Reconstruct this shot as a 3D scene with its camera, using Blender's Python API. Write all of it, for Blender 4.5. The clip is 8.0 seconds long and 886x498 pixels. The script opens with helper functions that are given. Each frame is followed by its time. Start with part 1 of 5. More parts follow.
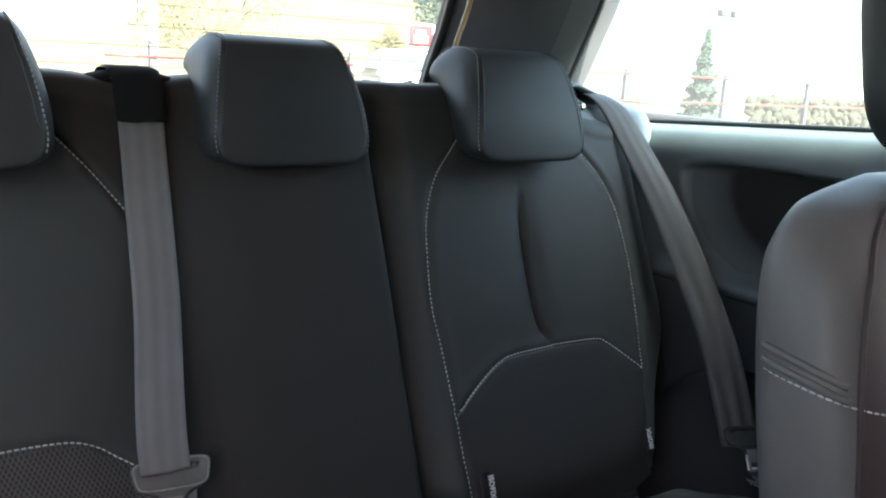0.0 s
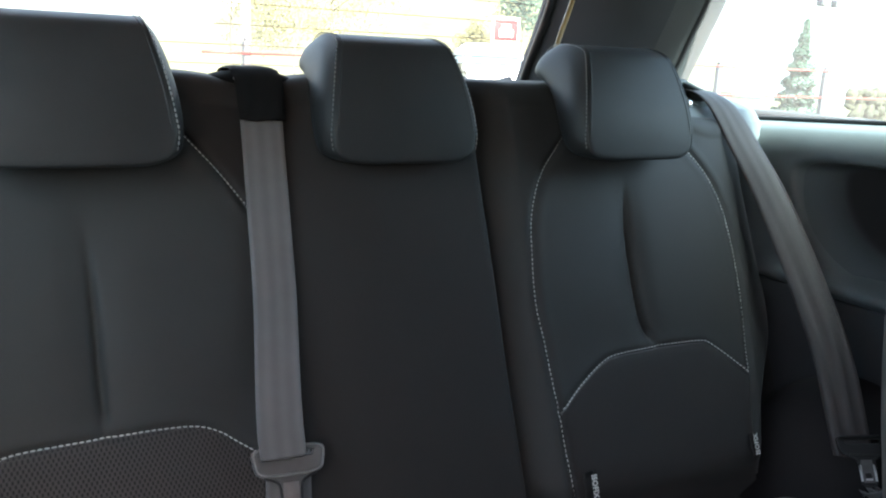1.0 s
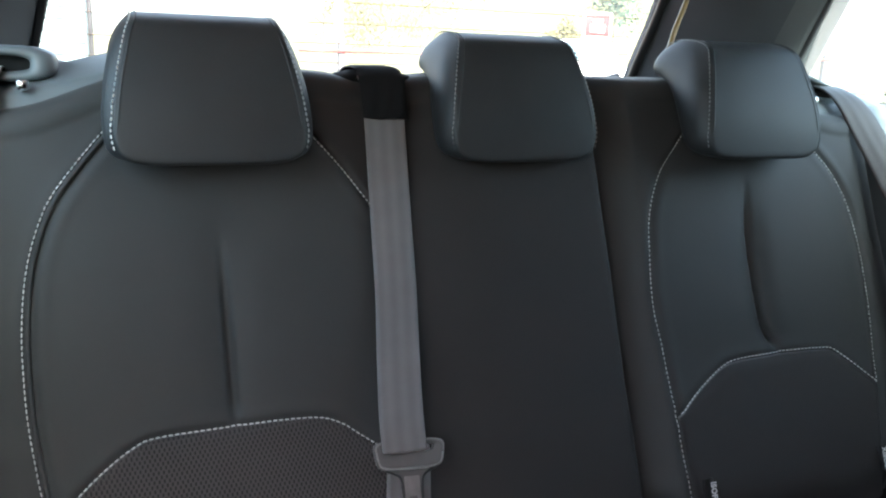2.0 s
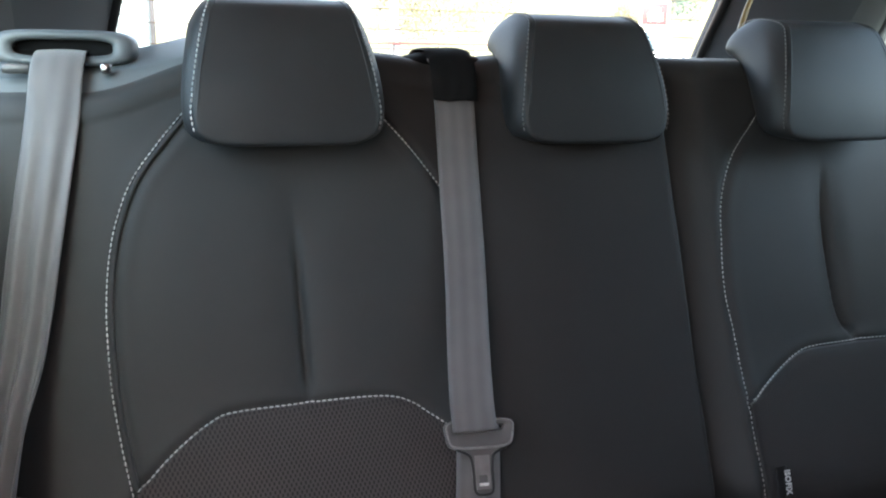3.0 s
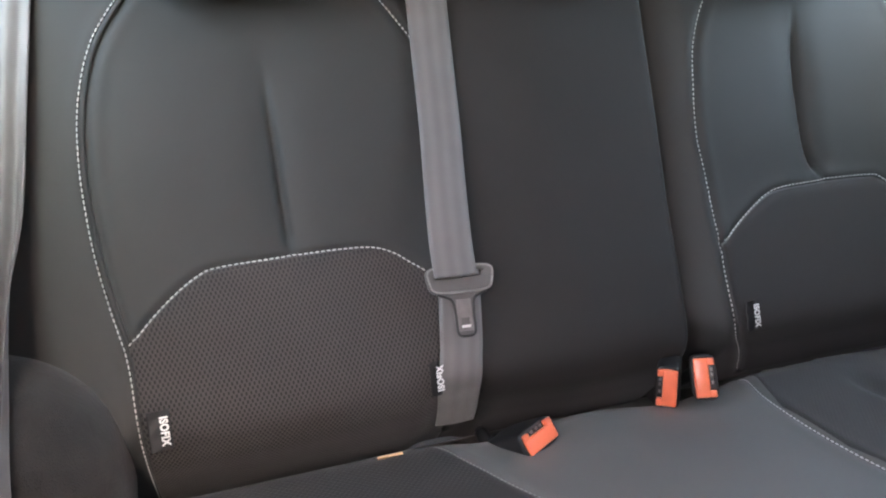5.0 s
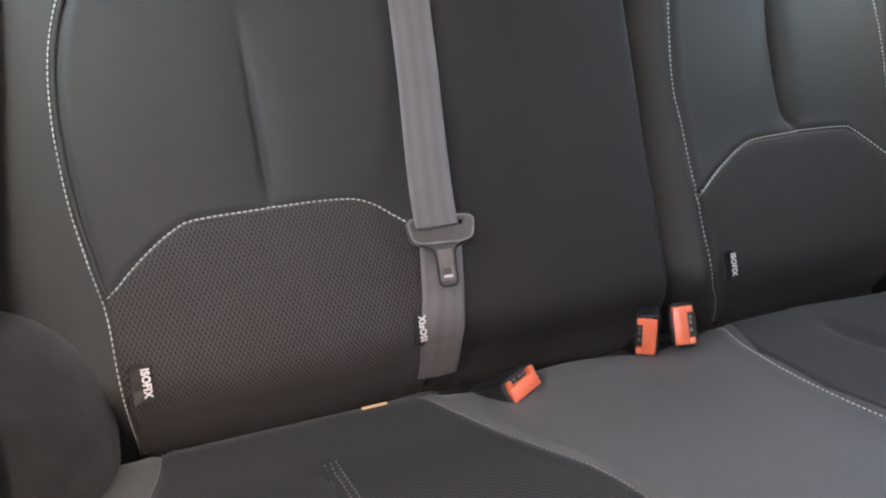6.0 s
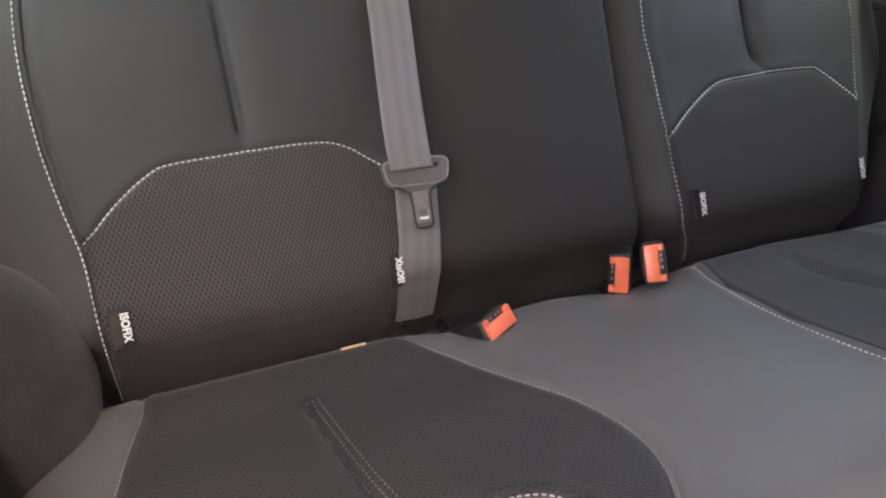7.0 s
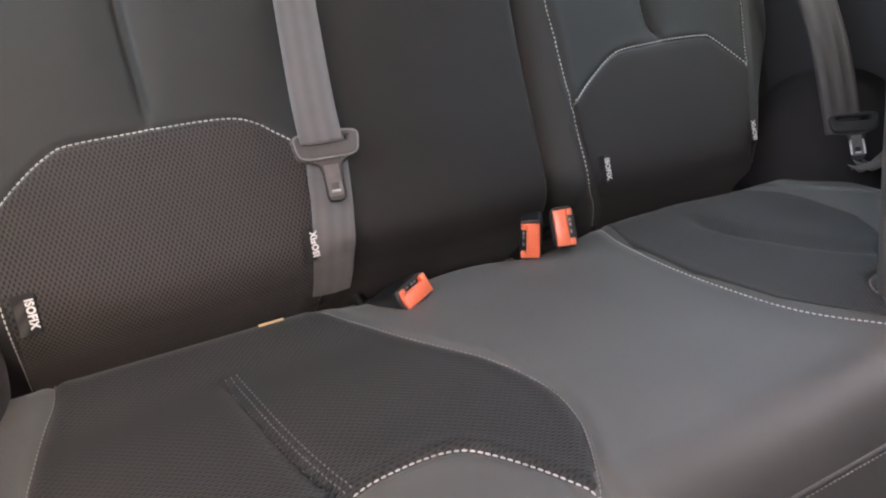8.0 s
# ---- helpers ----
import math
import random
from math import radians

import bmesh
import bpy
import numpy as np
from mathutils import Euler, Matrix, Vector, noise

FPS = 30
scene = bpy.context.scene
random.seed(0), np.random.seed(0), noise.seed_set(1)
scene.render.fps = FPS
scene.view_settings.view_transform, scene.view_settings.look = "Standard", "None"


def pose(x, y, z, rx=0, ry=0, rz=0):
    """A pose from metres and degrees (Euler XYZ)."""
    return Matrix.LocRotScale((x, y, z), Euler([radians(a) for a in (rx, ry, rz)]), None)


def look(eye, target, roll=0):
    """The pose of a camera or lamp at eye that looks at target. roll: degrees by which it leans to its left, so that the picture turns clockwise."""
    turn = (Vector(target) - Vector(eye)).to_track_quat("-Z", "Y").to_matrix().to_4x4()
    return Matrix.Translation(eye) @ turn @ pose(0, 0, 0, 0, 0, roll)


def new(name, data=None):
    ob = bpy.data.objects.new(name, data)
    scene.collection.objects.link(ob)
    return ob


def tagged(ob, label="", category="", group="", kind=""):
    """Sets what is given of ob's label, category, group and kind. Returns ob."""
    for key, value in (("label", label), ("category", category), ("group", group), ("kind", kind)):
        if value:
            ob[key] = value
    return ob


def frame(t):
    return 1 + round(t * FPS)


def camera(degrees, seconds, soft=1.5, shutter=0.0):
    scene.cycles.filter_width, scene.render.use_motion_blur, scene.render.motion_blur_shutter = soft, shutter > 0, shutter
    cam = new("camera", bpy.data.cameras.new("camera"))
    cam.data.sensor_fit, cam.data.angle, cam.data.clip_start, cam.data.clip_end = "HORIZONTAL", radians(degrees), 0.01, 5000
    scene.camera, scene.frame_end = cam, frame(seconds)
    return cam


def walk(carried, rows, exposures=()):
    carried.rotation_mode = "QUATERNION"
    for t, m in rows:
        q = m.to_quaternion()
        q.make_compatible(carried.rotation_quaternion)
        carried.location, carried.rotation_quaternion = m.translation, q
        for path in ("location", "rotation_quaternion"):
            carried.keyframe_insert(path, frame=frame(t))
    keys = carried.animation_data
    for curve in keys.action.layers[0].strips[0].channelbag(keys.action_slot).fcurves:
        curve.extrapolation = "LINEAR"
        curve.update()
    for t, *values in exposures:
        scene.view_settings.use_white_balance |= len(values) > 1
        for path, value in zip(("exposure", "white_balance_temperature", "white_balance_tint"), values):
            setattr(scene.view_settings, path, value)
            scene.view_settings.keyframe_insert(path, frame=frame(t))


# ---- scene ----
cam = camera(57.7, 8.0, soft=2.1)
PATH = [
    (0, (-0.369, 0.078, 1.113), (0.71, 1.702, 0.671), 3.1),
    (0.5, (-0.383, 0.082, 1.115), (0.609, 1.759, 0.66), 2.9),
    (1, (-0.401, 0.088, 1.117), (0.504, 1.81, 0.651), 2.7),
    (1.5, (-0.419, 0.096, 1.114), (0.388, 1.861, 0.631), 2.6),
    (2, (-0.437, 0.104, 1.117), (0.274, 1.91, 0.635), 2.1),
    (2.2, (-0.443, 0.107, 1.109), (0.247, 1.923, 0.634), 1.8),
    (3.3, (-0.458, 0.105, 1.105), (0.108, 1.945, 0.561), 1.5),
    (3.5, (-0.457, 0.106, 1.107), (0.108, 1.933, 0.52), 1.6),
    (4, (-0.464, 0.1, 1.086), (0.107, 1.915, 0.468), 0.9),
    (4.5, (-0.467, 0.093, 1.067), (0.122, 1.884, 0.397), 0.1),
    (4.7, (-0.465, 0.09, 1.064), (0.138, 1.86, 0.354), -0.2),
    (5.8, (-0.475, 0.081, 1.032), (0.198, 1.796, 0.252), -0.5),
    (6, (-0.479, 0.08, 1.027), (0.203, 1.784, 0.233), -0.5),
    (6.5, (-0.484, 0.074, 1.02), (0.211, 1.745, 0.169), -0.7),
    (7, (-0.489, 0.067, 1.014), (0.239, 1.704, 0.126), -0.6),
    (7.5, (-0.493, 0.062, 1.012), (0.344, 1.634, 0.103), -0.3),
    (8, (-0.492, 0.051, 1.006), (0.407, 1.579, 0.079), -0.2),
]
walk(cam, [(t, look(eye, target, roll)) for t, eye, target, roll in PATH], [(0.0, 3.38, 7000, 11), (1.0, 3.42, 6950, 10), (1.5, 3.97, 6850, 11), (2.0, 3.66, 6900, 11), (3.5, 3.72, 7150, 15), (4.0, 3.88, 7300, 16), (4.5, 4.65, 7400, 17), (6.0, 4.48, 7950, 19), (8.0, 4.57, 8300, 20)])

# ---- light ----
world = bpy.data.worlds.new("sky")
scene.world = world
world.use_nodes = True
wn = world.node_tree
sky = wn.nodes.new("ShaderNodeTexSky")
sky.sky_type = "NISHITA"
sky.sun_disc = False
sky.sun_elevation = radians(48)
sky.sun_rotation = radians(180)
sky.air_density, sky.dust_density = 1.0, 3.0
haze = wn.nodes.new("ShaderNodeHueSaturation")
haze.inputs["Saturation"].default_value = 0.74
wn.links.new(sky.outputs[0], haze.inputs["Color"])
wn.links.new(haze.outputs[0], wn.nodes["Background"].inputs[0])
wn.nodes["Background"].inputs[1].default_value = 0.15
sun = new("sun", bpy.data.lights.new("sun", "SUN"))
sun.data.energy, sun.data.angle, sun.data.color = 4.5, radians(6), (1.0, 0.96, 0.9)
sun.matrix_world = look((0.4, -5.4, 6.0), (0, 0, 0))


# ---- materials ----
def nodes_of(name):
    m = bpy.data.materials.new(name)
    m.use_nodes = True
    t = m.node_tree
    return m, t, t.nodes["Principled BSDF"]


def link_noise(t, scale, detail=4.0, kind="Object"):
    co = t.nodes.new("ShaderNodeTexCoord")
    n = t.nodes.new("ShaderNodeTexNoise")
    n.inputs["Scale"].default_value, n.inputs["Detail"].default_value = scale, detail
    t.links.new(co.outputs[kind], n.inputs["Vector"])
    return n


def surface(name, colour, rough, metal=0.0, grain=900.0, bump=0.25, blotch=9.0, spread=0.25, sheen=0.0, spec=0.5, depth=0.0006):
    """A plain surface with soft blotches of tone and a fine grain."""
    m, t, b = nodes_of(name)
    big, fine = link_noise(t, blotch), link_noise(t, grain, 2.0)
    ramp = t.nodes.new("ShaderNodeMapRange")
    ramp.inputs["From Min"].default_value, ramp.inputs["From Max"].default_value = 0.3, 0.7
    ramp.inputs["To Min"].default_value, ramp.inputs["To Max"].default_value = 1.0 - spread, 1.0 + spread
    t.links.new(big.outputs["Fac"], ramp.inputs["Value"])
    mul = t.nodes.new("ShaderNodeVectorMath")
    mul.operation = "SCALE"
    mul.inputs[0].default_value = colour
    t.links.new(ramp.outputs[0], mul.inputs["Scale"])
    t.links.new(mul.outputs[0], b.inputs["Base Color"])
    bp = t.nodes.new("ShaderNodeBump")
    bp.inputs["Strength"].default_value, bp.inputs["Distance"].default_value = bump, depth
    t.links.new(fine.outputs["Fac"], bp.inputs["Height"])
    t.links.new(bp.outputs[0], b.inputs["Normal"])
    rr = t.nodes.new("ShaderNodeMapRange")
    rr.inputs["To Min"].default_value, rr.inputs["To Max"].default_value = rough - 0.06, min(1.0, rough + 0.06)
    t.links.new(big.outputs["Fac"], rr.inputs["Value"])
    t.links.new(rr.outputs[0], b.inputs["Roughness"])
    b.inputs["Metallic"].default_value = metal
    b.inputs["Specular IOR Level"].default_value = spec
    if sheen:
        b.inputs["Sheen Weight"].default_value, b.inputs["Sheen Roughness"].default_value = sheen, 0.4
    return m


def math_node(t, op, a, b=None):
    n = t.nodes.new("ShaderNodeMath")
    n.operation = op
    for i, v in enumerate((a, b)):
        if v is None:
            continue
        if isinstance(v, (int, float)):
            n.inputs[i].default_value = v
        else:
            t.links.new(v, n.inputs[i])
    return n.outputs[0]


def knit(name, colour, hole, pitch_u, pitch_v, rough=0.8, skew=0.5, sheen=0.1, fade=0.0, edge=(-0.15, 0.55), uneven=0.5, ribs=0.0):
    """Open-knit spacer cloth: staggered small pits, by the cloth's own coordinates in metres."""
    m, t, b = nodes_of(name)
    uv = t.nodes.new("ShaderNodeUVMap")
    sp = t.nodes.new("ShaderNodeSeparateXYZ")
    t.links.new(uv.outputs[0], sp.inputs[0])
    u = math_node(t, "MULTIPLY", sp.outputs[0], math.pi / pitch_u)
    v = math_node(t, "MULTIPLY", sp.outputs[1], math.pi / pitch_v)
    a = math_node(t, "SINE", math_node(t, "ADD", u, math_node(t, "MULTIPLY", v, skew)))
    c = math_node(t, "SINE", math_node(t, "SUBTRACT", v, math_node(t, "MULTIPLY", u, skew * 0.6)))
    h = math_node(t, "MULTIPLY", a, c)
    if ribs:
        row = math_node(t, "COSINE", math_node(t, "MULTIPLY", math_node(t, "SUBTRACT", v, math_node(t, "MULTIPLY", u, skew * 0.6)), 2.0))
        h = math_node(t, "SUBTRACT", math_node(t, "MULTIPLY", h, 0.75), math_node(t, "MULTIPLY", row, ribs))
    n = link_noise(t, 60.0)
    h2 = math_node(t, "ADD", h, math_node(t, "MULTIPLY", math_node(t, "SUBTRACT", n.outputs["Fac"], 0.5), uneven))
    r = t.nodes.new("ShaderNodeMapRange")
    r.inputs["From Min"].default_value, r.inputs["From Max"].default_value = edge
    t.links.new(h2, r.inputs["Value"])
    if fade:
        # ribs painted weaker and darker towards the seat's gap, where shade falls
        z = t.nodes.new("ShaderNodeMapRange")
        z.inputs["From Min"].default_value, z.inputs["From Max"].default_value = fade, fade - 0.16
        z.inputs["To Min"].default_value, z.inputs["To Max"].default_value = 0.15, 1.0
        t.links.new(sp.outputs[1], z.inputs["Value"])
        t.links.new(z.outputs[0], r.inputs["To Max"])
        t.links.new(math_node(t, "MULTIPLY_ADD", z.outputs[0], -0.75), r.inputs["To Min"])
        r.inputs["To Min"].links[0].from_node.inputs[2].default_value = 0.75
    mix = t.nodes.new("ShaderNodeMix")
    mix.data_type = "RGBA"
    mix.inputs[6].default_value, mix.inputs[7].default_value = (*colour, 1), (*hole, 1)
    t.links.new(r.outputs[0], mix.inputs[0])
    t.links.new(mix.outputs[2], b.inputs["Base Color"])
    bp = t.nodes.new("ShaderNodeBump")
    bp.invert = True
    bp.inputs["Strength"].default_value, bp.inputs["Distance"].default_value = 0.7, 0.001
    t.links.new(r.outputs[0], bp.inputs["Height"])
    t.links.new(bp.outputs[0], b.inputs["Normal"])
    b.inputs["Roughness"].default_value = rough
    b.inputs["Sheen Weight"].default_value = sheen
    return m


def webbing_material(name, colour, sheen=0.3):
    """Woven belt: lengthwise bands and a fine cross rib."""
    m, t, b = nodes_of(name)
    uv = t.nodes.new("ShaderNodeUVMap")
    sp = t.nodes.new("ShaderNodeSeparateXYZ")
    t.links.new(uv.outputs[0], sp.inputs[0])
    band = math_node(t, "SINE", math_node(t, "MULTIPLY", sp.outputs[0], 2 * math.pi / 0.0155))
    rib = math_node(t, "SINE", math_node(t, "MULTIPLY", sp.outputs[1], 2 * math.pi / 0.0018))
    n = link_noise(t, 35.0)
    f = math_node(t, "ADD", math_node(t, "MULTIPLY", band, 0.09), math_node(t, "MULTIPLY", n.outputs["Fac"], 0.25))
    s = t.nodes.new("ShaderNodeVectorMath")
    s.operation = "SCALE"
    s.inputs[0].default_value = colour
    t.links.new(math_node(t, "ADD", f, 0.88), s.inputs["Scale"])
    t.links.new(s.outputs[0], b.inputs["Base Color"])
    bp = t.nodes.new("ShaderNodeBump")
    bp.inputs["Strength"].default_value, bp.inputs["Distance"].default_value = 0.4, 0.0006
    t.links.new(math_node(t, "ADD", math_node(t, "MULTIPLY", rib, 0.3), math_node(t, "MULTIPLY", band, 0.6)), bp.inputs["Height"])
    t.links.new(bp.outputs[0], b.inputs["Normal"])
    b.inputs["Roughness"].default_value = 0.5
    b.inputs["Sheen Weight"].default_value = sheen
    return m


def glass_material(name, tint, gloss):
    m = bpy.data.materials.new(name)
    m.use_nodes = True
    t = m.node_tree
    t.nodes.clear()
    out, mix = t.nodes.new("ShaderNodeOutputMaterial"), t.nodes.new("ShaderNodeMixShader")
    tr, gl = t.nodes.new("ShaderNodeBsdfTransparent"), t.nodes.new("ShaderNodeBsdfGlossy")
    tr.inputs[0].default_value = (*tint, 1)
    gl.inputs["Roughness"].default_value = 0.02
    mix.inputs[0].default_value = gloss
    t.links.new(tr.outputs[0], mix.inputs[1])
    t.links.new(gl.outputs[0], mix.inputs[2])
    # pale translucent layer added to the glass for the haze over the view outside
    haze_layer, veil = t.nodes.new("ShaderNodeBsdfTranslucent"), t.nodes.new("ShaderNodeMixShader")
    haze_layer.inputs[0].default_value = (0.8, 0.8, 0.78, 1)
    veil.inputs[0].default_value = 0.07
    t.links.new(mix.outputs[0], veil.inputs[1])
    t.links.new(haze_layer.outputs[0], veil.inputs[2])
    t.links.new(veil.outputs[0], out.inputs[0])
    return m


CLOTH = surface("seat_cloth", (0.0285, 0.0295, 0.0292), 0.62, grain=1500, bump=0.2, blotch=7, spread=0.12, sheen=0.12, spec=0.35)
CLOTH_MID = surface("middle_cloth", (0.0220, 0.0202, 0.0198), 0.66, grain=1500, bump=0.2, blotch=7, spread=0.12, sheen=0.10, spec=0.3)
# seat cloth made paler, to carry the top light on the cushion
CLOTH_LIT = surface("seat_cloth_lit", (0.084, 0.0855, 0.081), 0.58, grain=1500, bump=0.2, blotch=7, spread=0.14, sheen=0.12, spec=1.0)
LEATHER = surface("head_leather", (0.0225, 0.024, 0.0255), 0.50, grain=700, bump=0.35, blotch=14, spread=0.12, spec=0.35)
smudge = link_noise(CLOTH_LIT.node_tree, 16.0, 3.0)
smear = CLOTH_LIT.node_tree.nodes.new("ShaderNodeMapRange")
smear.inputs["From Min"].default_value, smear.inputs["From Max"].default_value = 0.62, 0.80
smear.inputs["To Min"].default_value, smear.inputs["To Max"].default_value = 0.0, 0.22
CLOTH_LIT.node_tree.links.new(smudge.outputs["Fac"], smear.inputs["Value"])
dusty = CLOTH_LIT.node_tree.nodes.new("ShaderNodeMix")
dusty.data_type = "RGBA"
dusty.inputs[7].default_value = (0.13, 0.125, 0.12, 1)
was = CLOTH_LIT.node_tree.nodes["Principled BSDF"].inputs["Base Color"].links[0].from_socket
CLOTH_LIT.node_tree.links.new(smear.outputs[0], dusty.inputs[0])
CLOTH_LIT.node_tree.links.new(was, dusty.inputs[6])
CLOTH_LIT.node_tree.links.new(dusty.outputs[2], CLOTH_LIT.node_tree.nodes["Principled BSDF"].inputs["Base Color"])
KNIT_BACK = knit("back_knit", (0.054, 0.045, 0.043), (0.0068, 0.0056, 0.0054), 0.0024, 0.0042, skew=0.05, edge=(-0.10, 0.45), uneven=0.25)
KNIT_PLAIN = knit("fine_back_knit", (0.0185, 0.0158, 0.0152), (0.0105, 0.009, 0.0087), 0.0017, 0.0019, skew=0.06)
# fade: both cushion knits carry the gap's shade in their colour
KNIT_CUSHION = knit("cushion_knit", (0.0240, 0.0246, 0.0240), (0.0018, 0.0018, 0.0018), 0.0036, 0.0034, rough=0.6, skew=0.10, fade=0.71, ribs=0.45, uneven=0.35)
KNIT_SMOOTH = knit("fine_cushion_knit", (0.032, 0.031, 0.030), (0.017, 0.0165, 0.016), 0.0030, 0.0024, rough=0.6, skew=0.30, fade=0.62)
THREAD = surface("white_thread", (0.62, 0.62, 0.60), 0.6, grain=2500, bump=0.3, blotch=60, spread=0.15)
THREAD_GREY = surface("grey_thread", (0.26, 0.26, 0.26), 0.6, grain=2500, bump=0.3, blotch=60, spread=0.15)
THREAD_DARK = surface("dim_thread", (0.17, 0.17, 0.17), 0.6, grain=2500, bump=0.3, blotch=60, spread=0.15)
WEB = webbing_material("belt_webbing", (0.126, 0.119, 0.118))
# same webbing as WEB, with the far side's shade in its colour
WEB_SHADED = webbing_material("shaded_belt_webbing", (0.046, 0.038, 0.038), 0.1)
MATT = surface("matt_black_plastic", (0.007, 0.007, 0.0075), 0.85, grain=1200, bump=0.3, blotch=20, spread=0.15, spec=0.15)
TAG = surface("tag_cloth", (0.012, 0.012, 0.013), 0.5, grain=2000, blotch=80, spread=0.2)
PRINT = surface("white_print", (0.78, 0.78, 0.77), 0.6, blotch=120, spread=0.06)
PLASTIC_DARK = surface("black_plastic", (0.016, 0.016, 0.017), 0.42, grain=1200, bump=0.3, blotch=20, spread=0.15)
PLASTIC_TONGUE = surface("grey_black_plastic", (0.095, 0.092, 0.091), 0.30, grain=1400, bump=0.3, blotch=40, spread=0.15)
# the tongue's plastic made paler, its edge highlight painted in
PLASTIC_GLINT = surface("glint_grey_plastic", (0.20, 0.195, 0.19), 0.32, grain=1400, bump=0.3, blotch=60, spread=0.35)
PLASTIC_TRIM = surface("grained_grey_plastic", (0.108, 0.124, 0.131), 0.45, grain=800, bump=0.4, blotch=10, spread=0.08)
ORANGE = surface("orange_plastic", (0.90, 0.19, 0.095), 0.30, grain=600, bump=0.05, blotch=60, spread=0.06)
STEEL = surface("bright_steel", (0.62, 0.62, 0.63), 0.22, metal=1.0, grain=300, bump=0.05, blotch=60, spread=0.1)
# pale, hardly metallic steel: a window glint put into the colour
GLINT_STEEL = surface("glint_steel", (0.85, 0.84, 0.83), 0.45, metal=0.3, grain=300, bump=0.05, blotch=60, spread=0.1)
STEEL_DARK = surface("dull_steel", (0.20, 0.19, 0.19), 0.38, metal=0.6, grain=300, bump=0.1, blotch=60, spread=0.2)
CARPET = surface("fuzzy_carpet", (0.021, 0.0200, 0.0196), 0.95, grain=600, bump=0.7, blotch=22, spread=0.55, sheen=0.18, depth=0.0012)
HEADLINER = surface("headliner", (0.50, 0.53, 0.55), 0.9, grain=900, bump=0.4, blotch=6, spread=0.06)
PILLAR = surface("pillar_cloth", (0.038, 0.041, 0.047), 0.8, grain=900, bump=0.4, blotch=6, spread=0.1)
RECESS = surface("recess_cloth", (0.022, 0.020, 0.021), 0.85, grain=900, bump=0.4, blotch=6, spread=0.15, spec=0.2)
# the recess's shade put into colour, blending to trim grey at the rim
POCKET_SHADE = surface("pocket_shade", (0.022, 0.020, 0.021), 0.85, grain=900, bump=0.4, blotch=6, spread=0.15, spec=0.2)
shade_uv, shade_sep = POCKET_SHADE.node_tree.nodes.new("ShaderNodeUVMap"), POCKET_SHADE.node_tree.nodes.new("ShaderNodeSeparateXYZ")
shade_fade, shade_mix = POCKET_SHADE.node_tree.nodes.new("ShaderNodeMapRange"), POCKET_SHADE.node_tree.nodes.new("ShaderNodeMix")
shade_fade.interpolation_type = "SMOOTHSTEP"
shade_fade.inputs["From Min"].default_value, shade_fade.inputs["From Max"].default_value = 0.70, 1.0
shade_mix.data_type = "RGBA"
shade_mix.inputs[7].default_value = (0.108, 0.124, 0.131, 1)
shade_base = POCKET_SHADE.node_tree.nodes["Principled BSDF"].inputs["Base Color"].links[0].from_socket
POCKET_SHADE.node_tree.links.new(shade_uv.outputs[0], shade_sep.inputs[0])
POCKET_SHADE.node_tree.links.new(shade_sep.outputs[0], shade_fade.inputs["Value"])
POCKET_SHADE.node_tree.links.new(shade_fade.outputs[0], shade_mix.inputs[0])
POCKET_SHADE.node_tree.links.new(shade_base, shade_mix.inputs[6])
POCKET_SHADE.node_tree.links.new(shade_mix.outputs[2], POCKET_SHADE.node_tree.nodes["Principled BSDF"].inputs["Base Color"])
# pillar cloth made paler where the quarter window lights its edge
PILLAR_LIT = surface("pillar_lit", (0.056, 0.058, 0.060), 0.7, grain=900, bump=0.4, blotch=6, spread=0.08)
RUBBER = surface("rubber", (0.012, 0.012, 0.013), 0.5, blotch=30, spread=0.2)
PAINT = surface("amber_paint", (0.17, 0.095, 0.02), 0.3, grain=200, bump=0.02, blotch=20, spread=0.05)
FRONT_LEATHER = surface("front_leather", (0.138, 0.126, 0.118), 0.5, grain=650, bump=0.4, blotch=10, spread=0.12)
FRONT_INSERT = surface("front_insert", (0.052, 0.034, 0.033), 0.6, grain=900, bump=0.4, blotch=10, spread=0.15)
AMBER_TAG = surface("amber_tag", (0.82, 0.52, 0.30), 0.55, blotch=80, spread=0.1)
GLASS = glass_material("car_glass", (0.66, 0.90, 0.95), 0.05)
GLASS_REAR = glass_material("rear_glass", (0.82, 0.91, 0.90), 0.05)
WIRE = surface("heater_wire", (0.20, 0.11, 0.05), 0.5, blotch=50, spread=0.1)


# ---- building helpers ----
def part(name, mesh, material, parent=None, label="", smooth=True):
    """One mesh object; its coordinates are the place's own, and are taken back to the parent's origin."""
    if isinstance(mesh, bmesh.types.BMesh):
        bm, mesh = mesh, bpy.data.meshes.new(name)
        bm.to_mesh(mesh)
        bm.free()
    mesh.materials.append(material)
    if smooth:
        mesh.polygons.foreach_set("use_smooth", [True] * len(mesh.polygons))
    ob = new(name, mesh)
    if parent is not None:
        base = parent
        off = Vector((0, 0, 0))
        while base is not None:
            off += base.location
            base = base.parent
        mesh.transform(Matrix.Translation(-off))
        ob.parent = parent
    if label:
        ob["label"] = label
    return ob


def thing(name, loc, label, category, group="", kind=""):
    ob = new(name)
    ob.empty_display_size = 0.05
    ob.location = loc
    return tagged(ob, label, category, group, kind)


